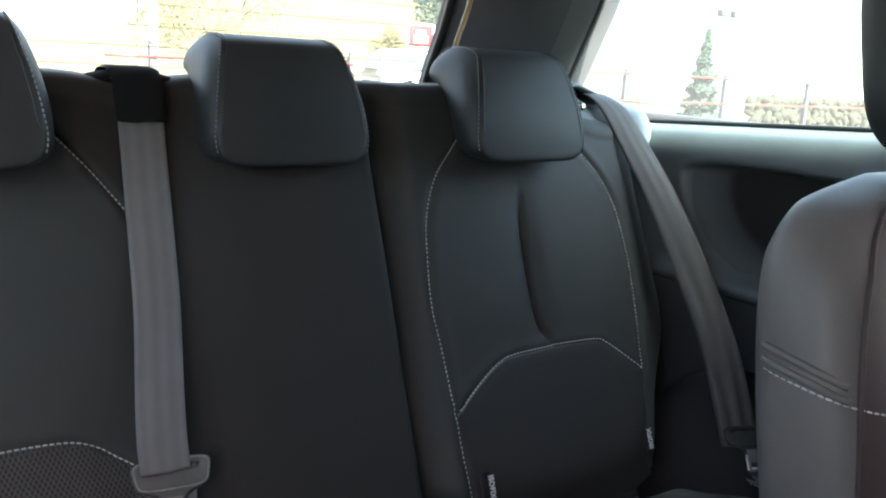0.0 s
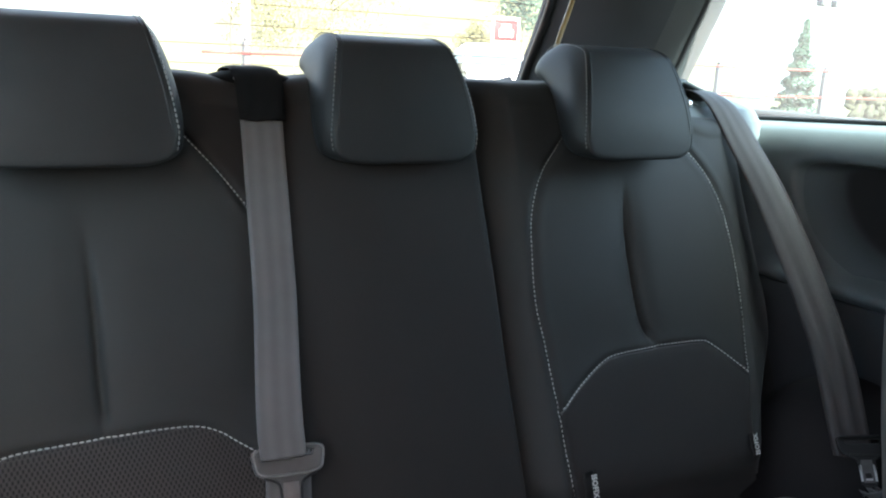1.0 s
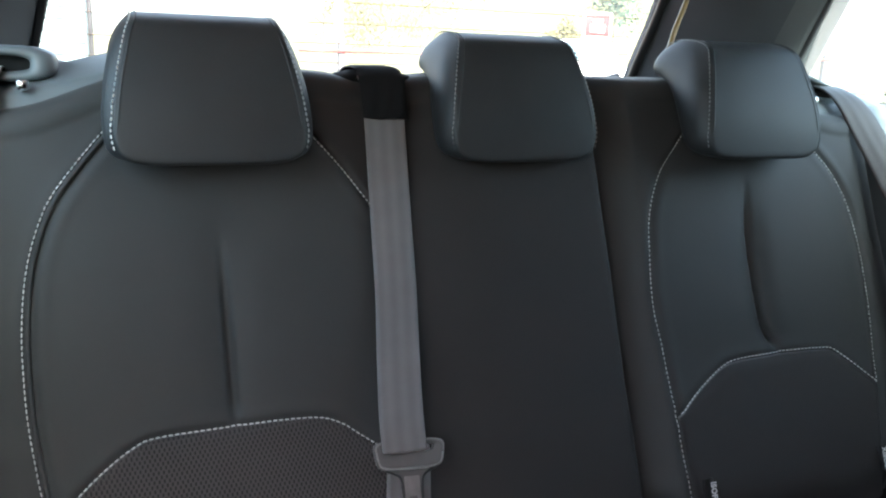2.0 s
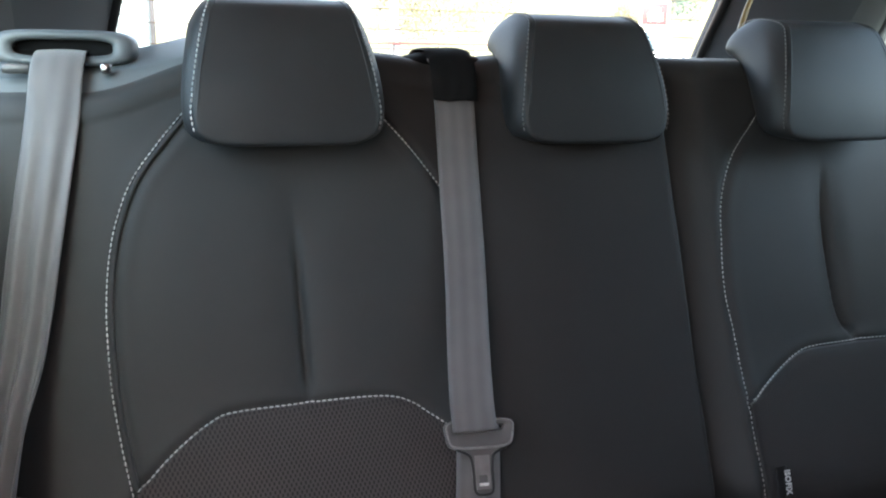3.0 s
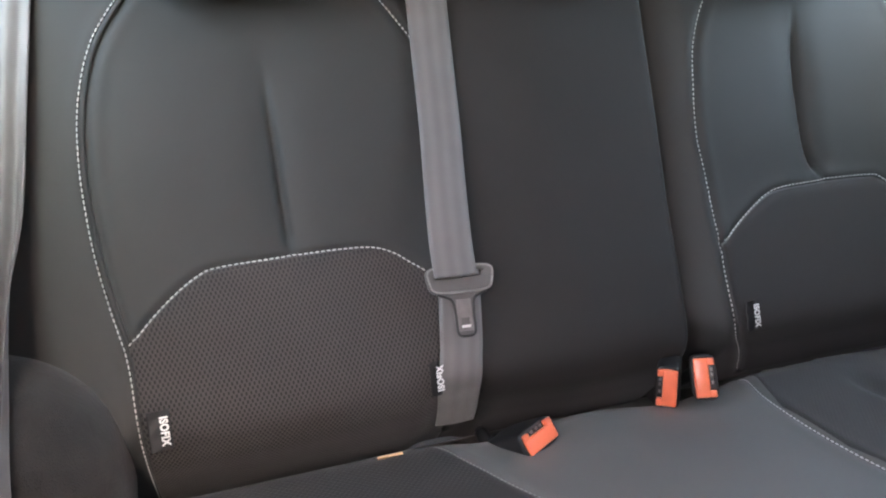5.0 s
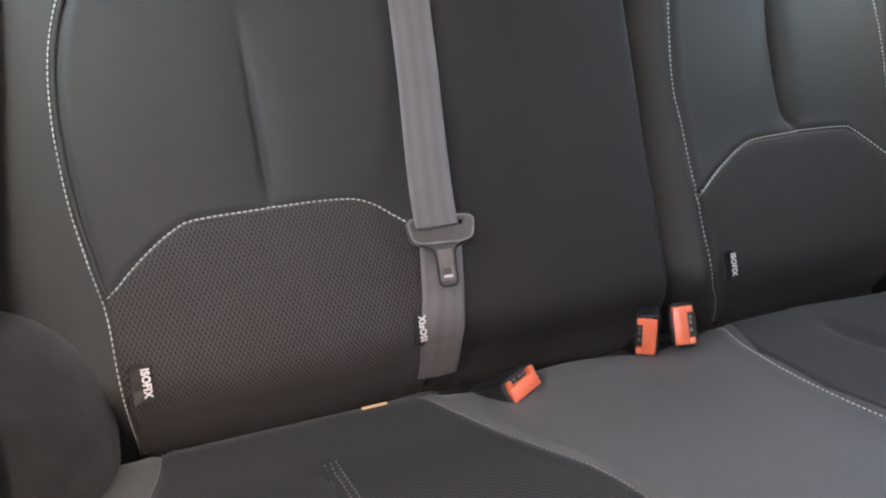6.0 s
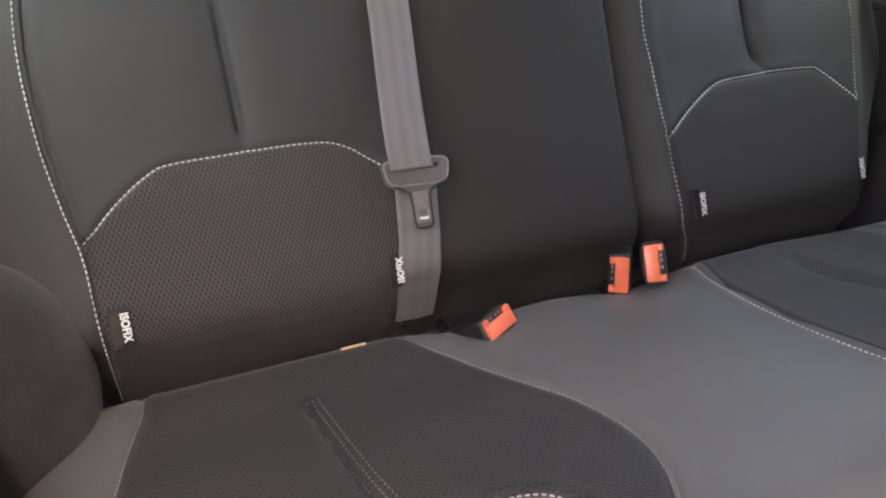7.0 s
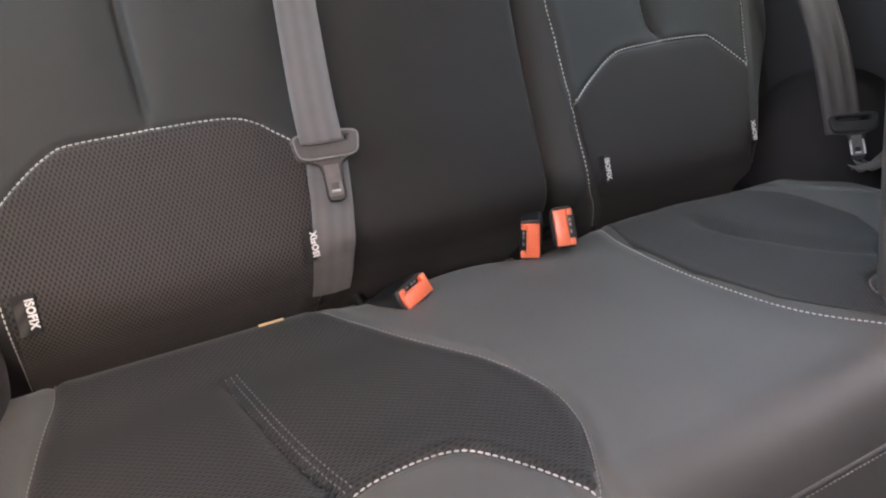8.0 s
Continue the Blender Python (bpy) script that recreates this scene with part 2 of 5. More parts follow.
def grid(points, uv=None, wrap=False, flip=False, name="grid"):
    """A mesh from an array rows x columns x 3; uv: rows x columns x 2, in metres."""
    points = np.asarray(points, float)
    r, c, _ = points.shape
    idx = np.arange(r * c).reshape(r, c)
    if wrap:
        idx = np.concatenate([idx, idx[:, :1]], axis=1)
    q = np.stack([idx[:-1, :-1], idx[:-1, 1:], idx[1:, 1:], idx[1:, :-1]], -1).reshape(-1, 4)
    if flip:
        q = q[:, ::-1]
    me = bpy.data.meshes.new(name)
    me.from_pydata(points.reshape(-1, 3).tolist(), [], q.tolist())
    if uv is not None:
        lay = me.uv_layers.new(name="UVMap")
        flat = np.asarray(uv, float).reshape(-1, 2)
        lay.data.foreach_set("uv", flat[q.reshape(-1)].reshape(-1))
    return me


def smooth(pts, n=8):
    """A Catmull-Rom curve through the points."""
    p = np.asarray(pts, float)
    p = np.vstack([2 * p[0] - p[1], p, 2 * p[-1] - p[-2]])
    out = []
    for i in range(1, len(p) - 2):
        for s in np.arange(n) / n:
            a, b, c, d = p[i - 1:i + 3]
            out.append(0.5 * (2 * b + (c - a) * s + (2 * a - 5 * b + 4 * c - d) * s ** 2 + (3 * b - a - 3 * c + d) * s ** 3))
    return np.array(out + [p[-2]])


def even(poly, count=None, step=None):
    """The polyline at even steps of its length."""
    poly = np.asarray(poly, float)
    d = np.concatenate([[0], np.cumsum(np.linalg.norm(np.diff(poly, axis=0), axis=1))])
    count = count or max(2, int(round(d[-1] / step)) + 1)
    s = np.linspace(0, d[-1], count)
    return np.stack([np.interp(s, d, poly[:, k]) for k in range(poly.shape[1])], -1)


def dist_to(x, y, poly):
    """Distance from points to a polyline in the plane, and the share of its length at the nearest place."""
    best = np.full(np.shape(x), 9.0)
    where = np.zeros(np.shape(x))
    n = len(poly) - 1
    for i in range(n):
        a, d = poly[i], poly[i + 1] - poly[i]
        s = np.clip(((x - a[0]) * d[0] + (y - a[1]) * d[1]) / (d @ d + 1e-12), 0, 1)
        e = np.hypot(x - a[0] - s * d[0], y - a[1] - s * d[1])
        where = np.where(e < best, (i + s) / n, where)
        best = np.minimum(best, e)
    return best, where


def sstep(a, b, x):
    t = np.clip((np.asarray(x, float) - a) / (b - a), 0, 1)
    return t * t * (3 - 2 * t)


def box(bm, centre, size, bevel=0.0, turn=None, segments=2):
    """Adds a box, with rounded edges, to a bmesh."""
    made = bmesh.ops.create_cube(bm, size=1.0)["verts"]
    m = Matrix.Translation(centre) @ (turn.to_4x4() if turn else Matrix()) @ Matrix.Diagonal((*size, 1))
    bmesh.ops.transform(bm, matrix=m, verts=made)
    if bevel:
        edges = list({e for v in made for e in v.link_edges})
        bmesh.ops.bevel(bm, geom=edges, offset=bevel, segments=segments, affect="EDGES", profile=0.6)
    return bm


def tube(path, radius, sides=8, name="tube", closed_ends=True):
    """A round bar along a path; radius may be a list."""
    path = np.asarray(path, float)
    rad = np.broadcast_to(radius, len(path))
    rows = []
    for i, p in enumerate(path):
        d = path[min(i + 1, len(path) - 1)] - path[max(i - 1, 0)]
        d = d / (np.linalg.norm(d) + 1e-9)
        a = np.cross(d, (0.31, 0.17, 0.93))
        a /= np.linalg.norm(a) + 1e-9
        b = np.cross(d, a)
        w = np.linspace(0, 2 * np.pi, sides, endpoint=False)
        rows.append(p + rad[i] * (np.cos(w)[:, None] * a + np.sin(w)[:, None] * b))
    if closed_ends:
        rows = [np.repeat(path[:1], sides, 0)] + rows + [np.repeat(path[-1:], sides, 0)]
    return grid(rows, wrap=True, name=name)


def stitches(path, normals, pitch=0.0062, length=0.0046, width=0.0015, height=0.0011, name="stitching", slant=0.0):
    """A row of short threads along a path: each a small rounded bar."""
    path = np.asarray(path, float)
    d = np.concatenate([[0], np.cumsum(np.linalg.norm(np.diff(path, axis=0), axis=1))])
    normals = np.broadcast_to(normals, path.shape)
    at = np.arange(pitch * 0.5, d[-1], pitch)
    verts, faces = [], []
    rng = random.Random(len(path) + 7)
    for s in at:
        p = np.array([np.interp(s, d, path[:, k]) for k in range(3)])
        q = np.array([np.interp(min(s + 0.003, d[-1]), d, path[:, k]) for k in range(3)]) - np.array([np.interp(max(s - 0.003, 0), d, path[:, k]) for k in range(3)])
        q /= np.linalg.norm(q) + 1e-9
        n = np.array([np.interp(s, d, normals[:, k]) for k in range(3)])
        n /= np.linalg.norm(n) + 1e-9
        b = np.cross(q, n)
        q = q + b * (slant + rng.uniform(-0.06, 0.06))
        k = len(verts)
        for f, w, h in ((-0.5, 0.45, 0.15), (-0.25, 1, 0.9), (0.25, 1, 0.9), (0.5, 0.45, 0.15)):
            c = p + q * f * length
            for sw, sh in ((-0.5, -0.4), (-0.3, 1), (0.3, 1), (0.5, -0.4)):
                verts.append(c + b * sw * w * width + n * sh * h * height)
        for r in range(3):
            for j in range(4):
                faces.append((k + 4 * r + j, k + 4 * r + (j + 1) % 4, k + 4 * r + 4 + (j + 1) % 4, k + 4 * r + 4 + j))
        faces += [(k + 3, k + 2, k + 1, k), (k + 12, k + 13, k + 14, k + 15)]
    me = bpy.data.meshes.new(name)
    me.from_pydata([tuple(v) for v in verts], [], faces)
    return me


def lettering(text, size, m, name="lettering"):
    """Raised letters as a mesh, at the pose m (the text's own x is its reading direction)."""
    cu = bpy.data.curves.new(name, "FONT")
    cu.body, cu.size, cu.extrude, cu.align_x, cu.align_y = text, size, 0.0002, "CENTER", "CENTER"
    cu.space_character = 1.08
    cu.offset = size * 0.045
    ob = new(name, cu)
    dg = bpy.context.evaluated_depsgraph_get()
    me = bpy.data.meshes.new_from_object(ob.evaluated_get(dg))
    bpy.data.objects.remove(ob)
    me.transform(m)
    return me


def frame_of(origin, along, normal):
    """A pose with x along, z towards normal."""
    x = Vector(along).normalized()
    z = Vector(normal)
    z = (z - x * z.dot(x)).normalized()
    y = z.cross(x)
    m = Matrix((x, y, z)).transposed().to_4x4()
    m.translation = origin
    return m


# ---- the seat back's shape ----
RAKE = smooth([(0.40, 0.930), (0.47, 0.878), (0.52, 0.838), (0.56, 0.813), (0.60, 0.8085), (0.66, 0.848), (0.73, 0.896), (0.80, 0.934), (0.90, 0.980), (1.00, 1.022), (1.06, 1.050)], 10)
OUT_L = smooth([(-0.455, 1.030), (-0.491, 0.989), (-0.518, 0.953), (-0.534, 0.915), (-0.543, 0.877), (-0.547, 0.835), (-0.547, 0.798), (-0.544, 0.752), (-0.536, 0.705), (-0.526, 0.660), (-0.524, 0.610), (-0.521, 0.545), (-0.520, 0.470)])
IN_L = smooth([(-0.250, 1.025), (-0.235, 1.008), (-0.211, 0.980), (-0.184, 0.944), (-0.162, 0.913), (-0.150, 0.870), (-0.152, 0.780), (-0.158, 0.700), (-0.176, 0.600), (-0.180, 0.470)])
IN_R = smooth([(0.290, 1.025), (0.264, 1.000), (0.228, 0.963), (0.205, 0.912), (0.196, 0.860), (0.190, 0.800), (0.191, 0.750), (0.187, 0.685), (0.179, 0.615), (0.185, 0.575), (0.212, 0.535), (0.252, 0.480), (0.260, 0.470)])
OUT_R = smooth([(0.470, 1.030), (0.505, 0.993), (0.535, 0.958), (0.555, 0.919), (0.563, 0.873), (0.563, 0.814), (0.553, 0.751), (0.530, 0.685), (0.502, 0.625), (0.493, 0.600), (0.495, 0.580), (0.507, 0.560), (0.525, 0.540), (0.547, 0.520), (0.570, 0.500), (0.598, 0.480), (0.620, 0.470)])
FOLD_L = smooth([(-0.353, 0.935), (-0.351, 0.840), (-0.3505, 0.773), (-0.350, 0.728)])
FOLD_R = smooth([(0.371, 0.965), (0.368, 0.877), (0.365, 0.800), (0.366, 0.762), (0.377, 0.733)])
TOP_L = smooth([(-0.523, 0.669), (-0.486, 0.698), (-0.451, 0.719), (-0.425, 0.7255), (-0.348, 0.7265), (-0.302, 0.7270), (-0.262, 0.7245), (-0.238, 0.716), (-0.220, 0.704), (-0.170, 0.672)])
TOP_R = smooth([(0.190, 0.677), (0.233, 0.702), (0.275, 0.722), (0.306, 0.7275), (0.359, 0.7285), (0.406, 0.7295), (0.449, 0.7280), (0.465, 0.7245), (0.493, 0.705), (0.522, 0.682)])
SPLIT = smooth([(0.40, 0.112), (0.50, 0.114), (0.56, 0.115), (0.61, 0.116), (0.69, 0.127), (0.78, 0.136), (0.90, 0.139), (1.10, 0.136)])
TOP_Z = 1.052


def split_x(z):
    return np.interp(z, SPLIT[:, 0], SPLIT[:, 1])


def beside(line, gap):
    """The line moved to its left-hand side in its own plane."""
    d = np.gradient(np.asarray(line, float), axis=0)
    d /= np.linalg.norm(d, axis=1)[:, None]
    return line + gap * np.stack([-d[:, 1], d[:, 0]], -1)


def back_y(x, z, detail=True):
    """How far back the seat back's face lies at x, z."""
    x, z = np.broadcast_arrays(np.asarray(x, float), np.asarray(z, float))
    y = np.interp(z, RAKE[:, 0], RAKE[:, 1])
    side = np.abs(x)
    y = y + 0.045 * np.clip((np.where(x < 0, side - 0.045, side) - 0.575) / 0.075, 0, 1) ** 2
    low = np.clip((np.where(x < 0, side - 0.045, side - 0.07) - 0.515) / 0.10, 0, 1) ** 2 * (1 - sstep(0.60, 0.70, z))
    y = y + 0.03 * low * (x < 0)
    # the middle place stands a little proud, and ends in a rounded edge at the split
    e = split_x(z) - x
    y = y - 0.010 * sstep(-0.13, -0.02, x) * (e > 0)
    y = y + np.where(e > 0, 0.034 * np.clip(1 - e / 0.020, 0, 1) ** 2.6, 0)
    y = y + np.where(e <= 0, 0.040 * (1 - sstep(0.0, 0.060, -e)) + 0.030 * np.clip(1 + e / 0.010, 0, 1) ** 2, 0)
    # hollow into which the middle belt is tucked
    y = y + 0.014 * (1 - sstep(0.555, 0.612, z)) * np.exp(-((x + 0.187) / 0.036) ** 4)
    # padded panels
    for c, w in ((-0.44, 0.085), (-0.26, 0.08), (0.275, 0.075), (0.455, 0.08)):
        y = y - 0.0045 * np.exp(-((x - c) / w) ** 4) * sstep(0.70, 0.80, z) * (1 - sstep(0.95, 1.03, z))
    if not detail:
        return y
    for line, depth, width in ((beside(OUT_L, 0.0082), 0.0036, 0.0028), (IN_L, 0.004, 0.004), (IN_R, 0.004, 0.004), (OUT_R, 0.0045, 0.0045), (TOP_L, 0.0035, 0.0045), (TOP_R, 0.0035, 0.0045)):
        d, _ = dist_to(x, z, line)
        y = y + depth * np.exp(-(d / width) ** 2) - 0.0011 * np.exp(-((d - 0.011) / 0.006) ** 2)
    for line, depth in ((FOLD_L, 0.009), (FOLD_R, 0.018)):
        d, s = dist_to(x, z, line)
        fade = sstep(0.0, 0.35, s) * (1 - 0.8 * sstep(0.86, 1.0, s))
        y = y + depth * fade * (1.1 * np.exp(-(d / 0.0044) ** 2) + 0.5 * np.exp(-(d / 0.020) ** 2))
    return y


def top_z(x):
    """The seat back's top falls towards its outer corners."""
    return TOP_Z + 0.004 - 0.046 * sstep(0.40, 0.57, np.abs(x)) - 0.010 * np.exp(-((np.asarray(x) + 0.155) / 0.050) ** 2)


def seat_back_mesh(x0, x1, name):
    """Face, rounded top, ends and rear of one part of the seat back. x0, x1: functions of z."""
    n = int((x1(0.8) - x0(0.8)) / 0.0036)
    s = np.linspace(0, 1, n)
    lows = np.linspace(0, 1, 170)
    rows = []
    for v in lows:
        z_ref = 0.44 + v * (TOP_Z - 0.44)
        x = x0(z_ref) + s * (x1(z_ref) - x0(z_ref))
        z = 0.44 + v * (top_z(x) - 0.44)
        rows.append(np.stack([x, back_y(x, z), z], -1))
    base = rows[-1]
    for a in np.linspace(0, 1, 13)[1:]:
        w = a * math.pi / 2
        r = 0.030
        rows.append(base + np.stack([0 * s, r * (1 - math.cos(w)) + 0 * s, r * math.sin(w) + 0 * s], -1))
    last = rows[-1]
    for dy, dz in ((0.03, 0.002), (0.06, 0.0), (0.085, -0.012), (0.095, -0.035)):
        rows.append(last + np.array((0, dy, dz)))
    end = rows[-1].copy()
    end[:, 2] = 0.46
    end[:, 1] -= 0.19
    rows.append(end)
    pts = np.array(rows)
    # close the ends with a column folded to the middle of the thickness
    def cap(col, off):
        c = col.copy()
        mid = np.stack([col[:, 0] + off, np.where((c[:, 2] < 0.60) & (c[:, 0] < -0.05), c[:, 1] + 0.012, np.interp(c[:, 2], (0.44, 1.09), (0.83, 1.12))), c[:, 2]], -1)
        return mid[:, None, :]
    pts = np.concatenate([cap(pts[:, 0], 0.0), pts, cap(pts[:, -1], 0.0)], axis=1)
    return grid(pts, name=name)


def on_back(line, lift=0.001):
    """The line of (x, z) laid on the seat back, with the way it faces."""
    line = np.asarray(line)
    x, z = line[:, 0], line[:, 1]
    y = back_y(x, z)
    e = 0.004
    nz = (back_y(x, z + e, False) - back_y(x, z - e, False)) / (2 * e)
    nx = (back_y(x + e, z, False) - back_y(x - e, z, False)) / (2 * e)
    n = np.stack([nx, -np.ones_like(x), nz], -1)
    n /= np.linalg.norm(n, axis=1)[:, None]
    return np.stack([x, y, z], -1) + n * lift, n


def panel_on_back(top, left, right, low=0.47):
    """The open-knit lower panel: from the seat's gap up to the seam, a little proud of the cloth, with a turned-in rim."""
    top = even(top, 90)
    xl, xr = np.interp(low, left[::-1, 1], left[::-1, 0]), np.interp(low, right[::-1, 1], right[::-1, 0])
    u = np.linspace(0, 1, 90)
    bottom = np.stack([xl + u * (xr - xl), np.full(90, low)], -1)
    rows, uvs = [], []
    for v in np.linspace(0, 1, 50):
        p = bottom + v * (top - bottom)
        # keep the sides on the side seams
        l = np.interp(p[0, 1], left[::-1, 1], left[::-1, 0]) + 0.004
        r = np.interp(p[-1, 1], right[::-1, 1], right[::-1, 0]) - 0.004
        x = l + (p[:, 0] - p[0, 0]) / (p[-1, 0] - p[0, 0]) * (r - l)
        puff = 0.0035 + 0.0035 * math.sin(math.pi * min(1, v * 1.0)) ** 0.5
        y = back_y(x, p[:, 1], False) - 0.0022 - puff * np.sin(np.pi * u) ** 0.35 * (v < 0.999)
        rows.append(np.stack([x, y, p[:, 1]], -1))
        uvs.append(np.stack([x, p[:, 1] * 1.2], -1))
    first = rows[-1].copy()
    first[:, 1] += 0.006
    rows.append(first)
    uvs.append(uvs[-1])
    pts, uv = np.array(rows), np.array(uvs)
    edge_l, edge_r = pts[:, :1].copy(), pts[:, -1:].copy()
    edge_l[..., 1] += 0.006
    edge_r[..., 1] += 0.006
    pts = np.concatenate([edge_l, pts, edge_r], axis=1)
    uv = np.concatenate([uv[:, :1], uv, uv[:, -1:]], axis=1)
    return grid(pts, uv, name="knit_panel")


def label_tag(parent, x, z, reads_down, long=0.040, wide=0.029):
    """A folded black cloth tag with its printed word, standing off the seat back."""
    c, n = on_back([(x, z)], 0.0)
    c, n = Vector(c[0]), Vector(n[0])
    c = c + n * 0.0112
    up = Vector((0, -n.z, n.y))
    up = up if up.z > 0 else -up
    m = frame_of(c, -up if reads_down else up, n)
    rows = []
    for i in range(9):
        a = (i / 8 - 0.5) * long
        row = []
        for j in range(13):
            b = (j / 12 - 0.5) * wide
            inward = b if reads_down else -b
            wave = 0.0010 * math.sin(i * 1.7 + j * 0.5) - 0.008 * max(0, (inward / wide + 0.1)) ** 2 * 2.0
            row.append(m @ Vector((a, b, wave)))
        rows.append(row)
    rows = np.array([[tuple(q) for q in r] for r in rows])
    back = rows - np.array(n) * 0.0012
    loop = np.concatenate([rows, back[:, ::-1]], axis=1)
    tag = part("tag", grid(loop, wrap=True, name="tag"), TAG, parent, "black folded cloth tag with white word")
    part("lettering", lettering("ISOFIX", 0.0105, m @ Matrix.Translation((0, 0.0042 if reads_down else -0.0038, 0.0016)) @ Matrix.Diagonal((0.86, 1, 1, 1))), PRINT, tag, "white printed word", smooth=False)
    return tag


def on_split(side):
    return (lambda z: split_x(z) - 0.002) if side < 0 else (lambda z: split_x(z) + 0.003)


# wide part of the seat back, for two
wide_back = thing("rear_seat", (-0.25, 0.85, 0.44), "dark grey cloth seat back for two, pale topstitching, knit lower panel", "car seat", "rear seat backs")
inner = lambda z: np.interp(z, IN_L[::-1, 1], IN_L[::-1, 0])
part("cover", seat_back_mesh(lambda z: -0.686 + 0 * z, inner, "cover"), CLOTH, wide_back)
part("centre_cover", seat_back_mesh(inner, on_split(-1), "centre_cover"), CLOTH_MID, wide_back, "darker plain cloth middle panel")
part("knit_panel", panel_on_back(TOP_L, OUT_L, IN_L), KNIT_BACK, wide_back, "dark brownish open-knit panel")
for line, pitch in ((OUT_L, 0.0062), (IN_L, 0.0058)):
    p, n = on_back(even(line, step=0.003), 0.0)
    part("stitching", stitches(p, n, pitch), THREAD, wide_back, "pale dashed topstitching", smooth=False)
p, n = on_back(even(TOP_L, step=0.003), 0.0062)
part("stitching", stitches(p + np.array((0, 0, 0.0)), n, 0.0062), THREAD, wide_back, "pale dashed topstitching", smooth=False)
p, n = on_back(even(TOP_L, step=0.004), 0.0015)
part("piping", tube(p + np.array((0, 0, -0.0035)), 0.0032, 6), CLOTH_LIT, wide_back)
p, n = on_back(even(beside(OUT_L, 0.0046), step=0.004), -0.0006)
part("piping", tube(p, 0.0030, 8), CLOTH, wide_back)
label_tag(wide_back, -0.5040, 0.601, True, 0.039, 0.0215)
label_tag(wide_back, -0.2200, 0.600, False, 0.038, 0.015)

# narrow part, for one
narrow_back = thing("rear_seat", (0.38, 0.85, 0.44), "dark grey cloth seat back for one, pale topstitching, centre crease", "car seat", "rear seat backs")
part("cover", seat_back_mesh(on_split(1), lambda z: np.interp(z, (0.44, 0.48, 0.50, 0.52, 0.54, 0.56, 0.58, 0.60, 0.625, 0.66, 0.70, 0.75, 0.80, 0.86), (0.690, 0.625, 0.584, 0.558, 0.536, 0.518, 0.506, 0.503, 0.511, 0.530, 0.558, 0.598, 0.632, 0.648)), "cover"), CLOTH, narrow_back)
part("knit_panel", panel_on_back(TOP_R, IN_R, OUT_R), KNIT_PLAIN, narrow_back, "dark brownish open-knit panel")
for line, pitch in ((IN_R, 0.0062), (OUT_R, 0.0058)):
    p, n = on_back(even(line, step=0.003), 0.0)
    part("stitching", stitches(p, n, pitch), THREAD, narrow_back, "pale dashed topstitching", smooth=False)
p, n = on_back(even(TOP_R, step=0.003), 0.0045)
part("stitching", stitches(p + np.array((0, 0, 0.003)), n, 0.0062), THREAD, narrow_back, "pale dashed topstitching", smooth=False)
p, n = on_back(even(TOP_R, step=0.004), 0.0015)
part("piping", tube(p + np.array((0, 0, -0.0035)), 0.0032, 6), CLOTH_LIT, narrow_back)
label_tag(narrow_back, 0.1970, 0.601, True, 0.036, 0.019)
label_tag(narrow_back, 0.4800, 0.603, False, 0.032, 0.012)


# ---- the bench cushion ----
FALL = smooth([(0.40, 0.568), (0.50, 0.560), (0.60, 0.550), (0.70, 0.541), (0.80, 0.533), (0.88, 0.528)], 10)
PAD_L = smooth([(-0.235, 0.800), (-0.222, 0.772), (-0.201, 0.718), (-0.183, 0.672), (-0.157, 0.627), (-0.131, 0.584), (-0.117, 0.538), (-0.113, 0.496), (-0.121, 0.455), (-0.138, 0.420), (-0.161, 0.383), (-0.168, 0.372)])
NOSE_L = smooth([(-0.540, 0.440), (-0.500, 0.460), (-0.440, 0.476), (-0.390, 0.478), (-0.333, 0.473), (-0.304, 0.477), (-0.264, 0.479), (-0.236, 0.475), (-0.217, 0.462), (-0.191, 0.422), (-0.166, 0.369)])
SEAM_L = smooth([(-0.496, 0.800), (-0.501, 0.747), (-0.513, 0.703), (-0.527, 0.648), (-0.537, 0.600), (-0.540, 0.520), (-0.540, 0.440)])
FOLD_C = smooth([(-0.357, 0.696), (-0.3535, 0.656), (-0.349, 0.600), (-0.343, 0.544), (-0.336, 0.501), (-0.331, 0.476)])
PAD_R = smooth([(0.190, 0.800), (0.177, 0.765), (0.164, 0.719), (0.158, 0.663), (0.160, 0.600), (0.166, 0.546), (0.175, 0.497), (0.192, 0.456), (0.228, 0.408), (0.245, 0.390)])
DIP_R = smooth([(0.302, 0.752), (0.294, 0.700), (0.298, 0.660), (0.314, 0.627), (0.348, 0.571), (0.394, 0.515), (0.420, 0.480)])
NOSE_R = smooth([(0.430, 0.510), (0.346, 0.484), (0.315, 0.479), (0.299, 0.472), (0.285, 0.457), (0.282, 0.443), (0.288, 0.420), (0.300, 0.400)])
SEAM_R = smooth([(0.470, 0.800), (0.500, 0.747), (0.530, 0.690), (0.569, 0.628), (0.585, 0.560), (0.590, 0.440)])
BROW = 0.400


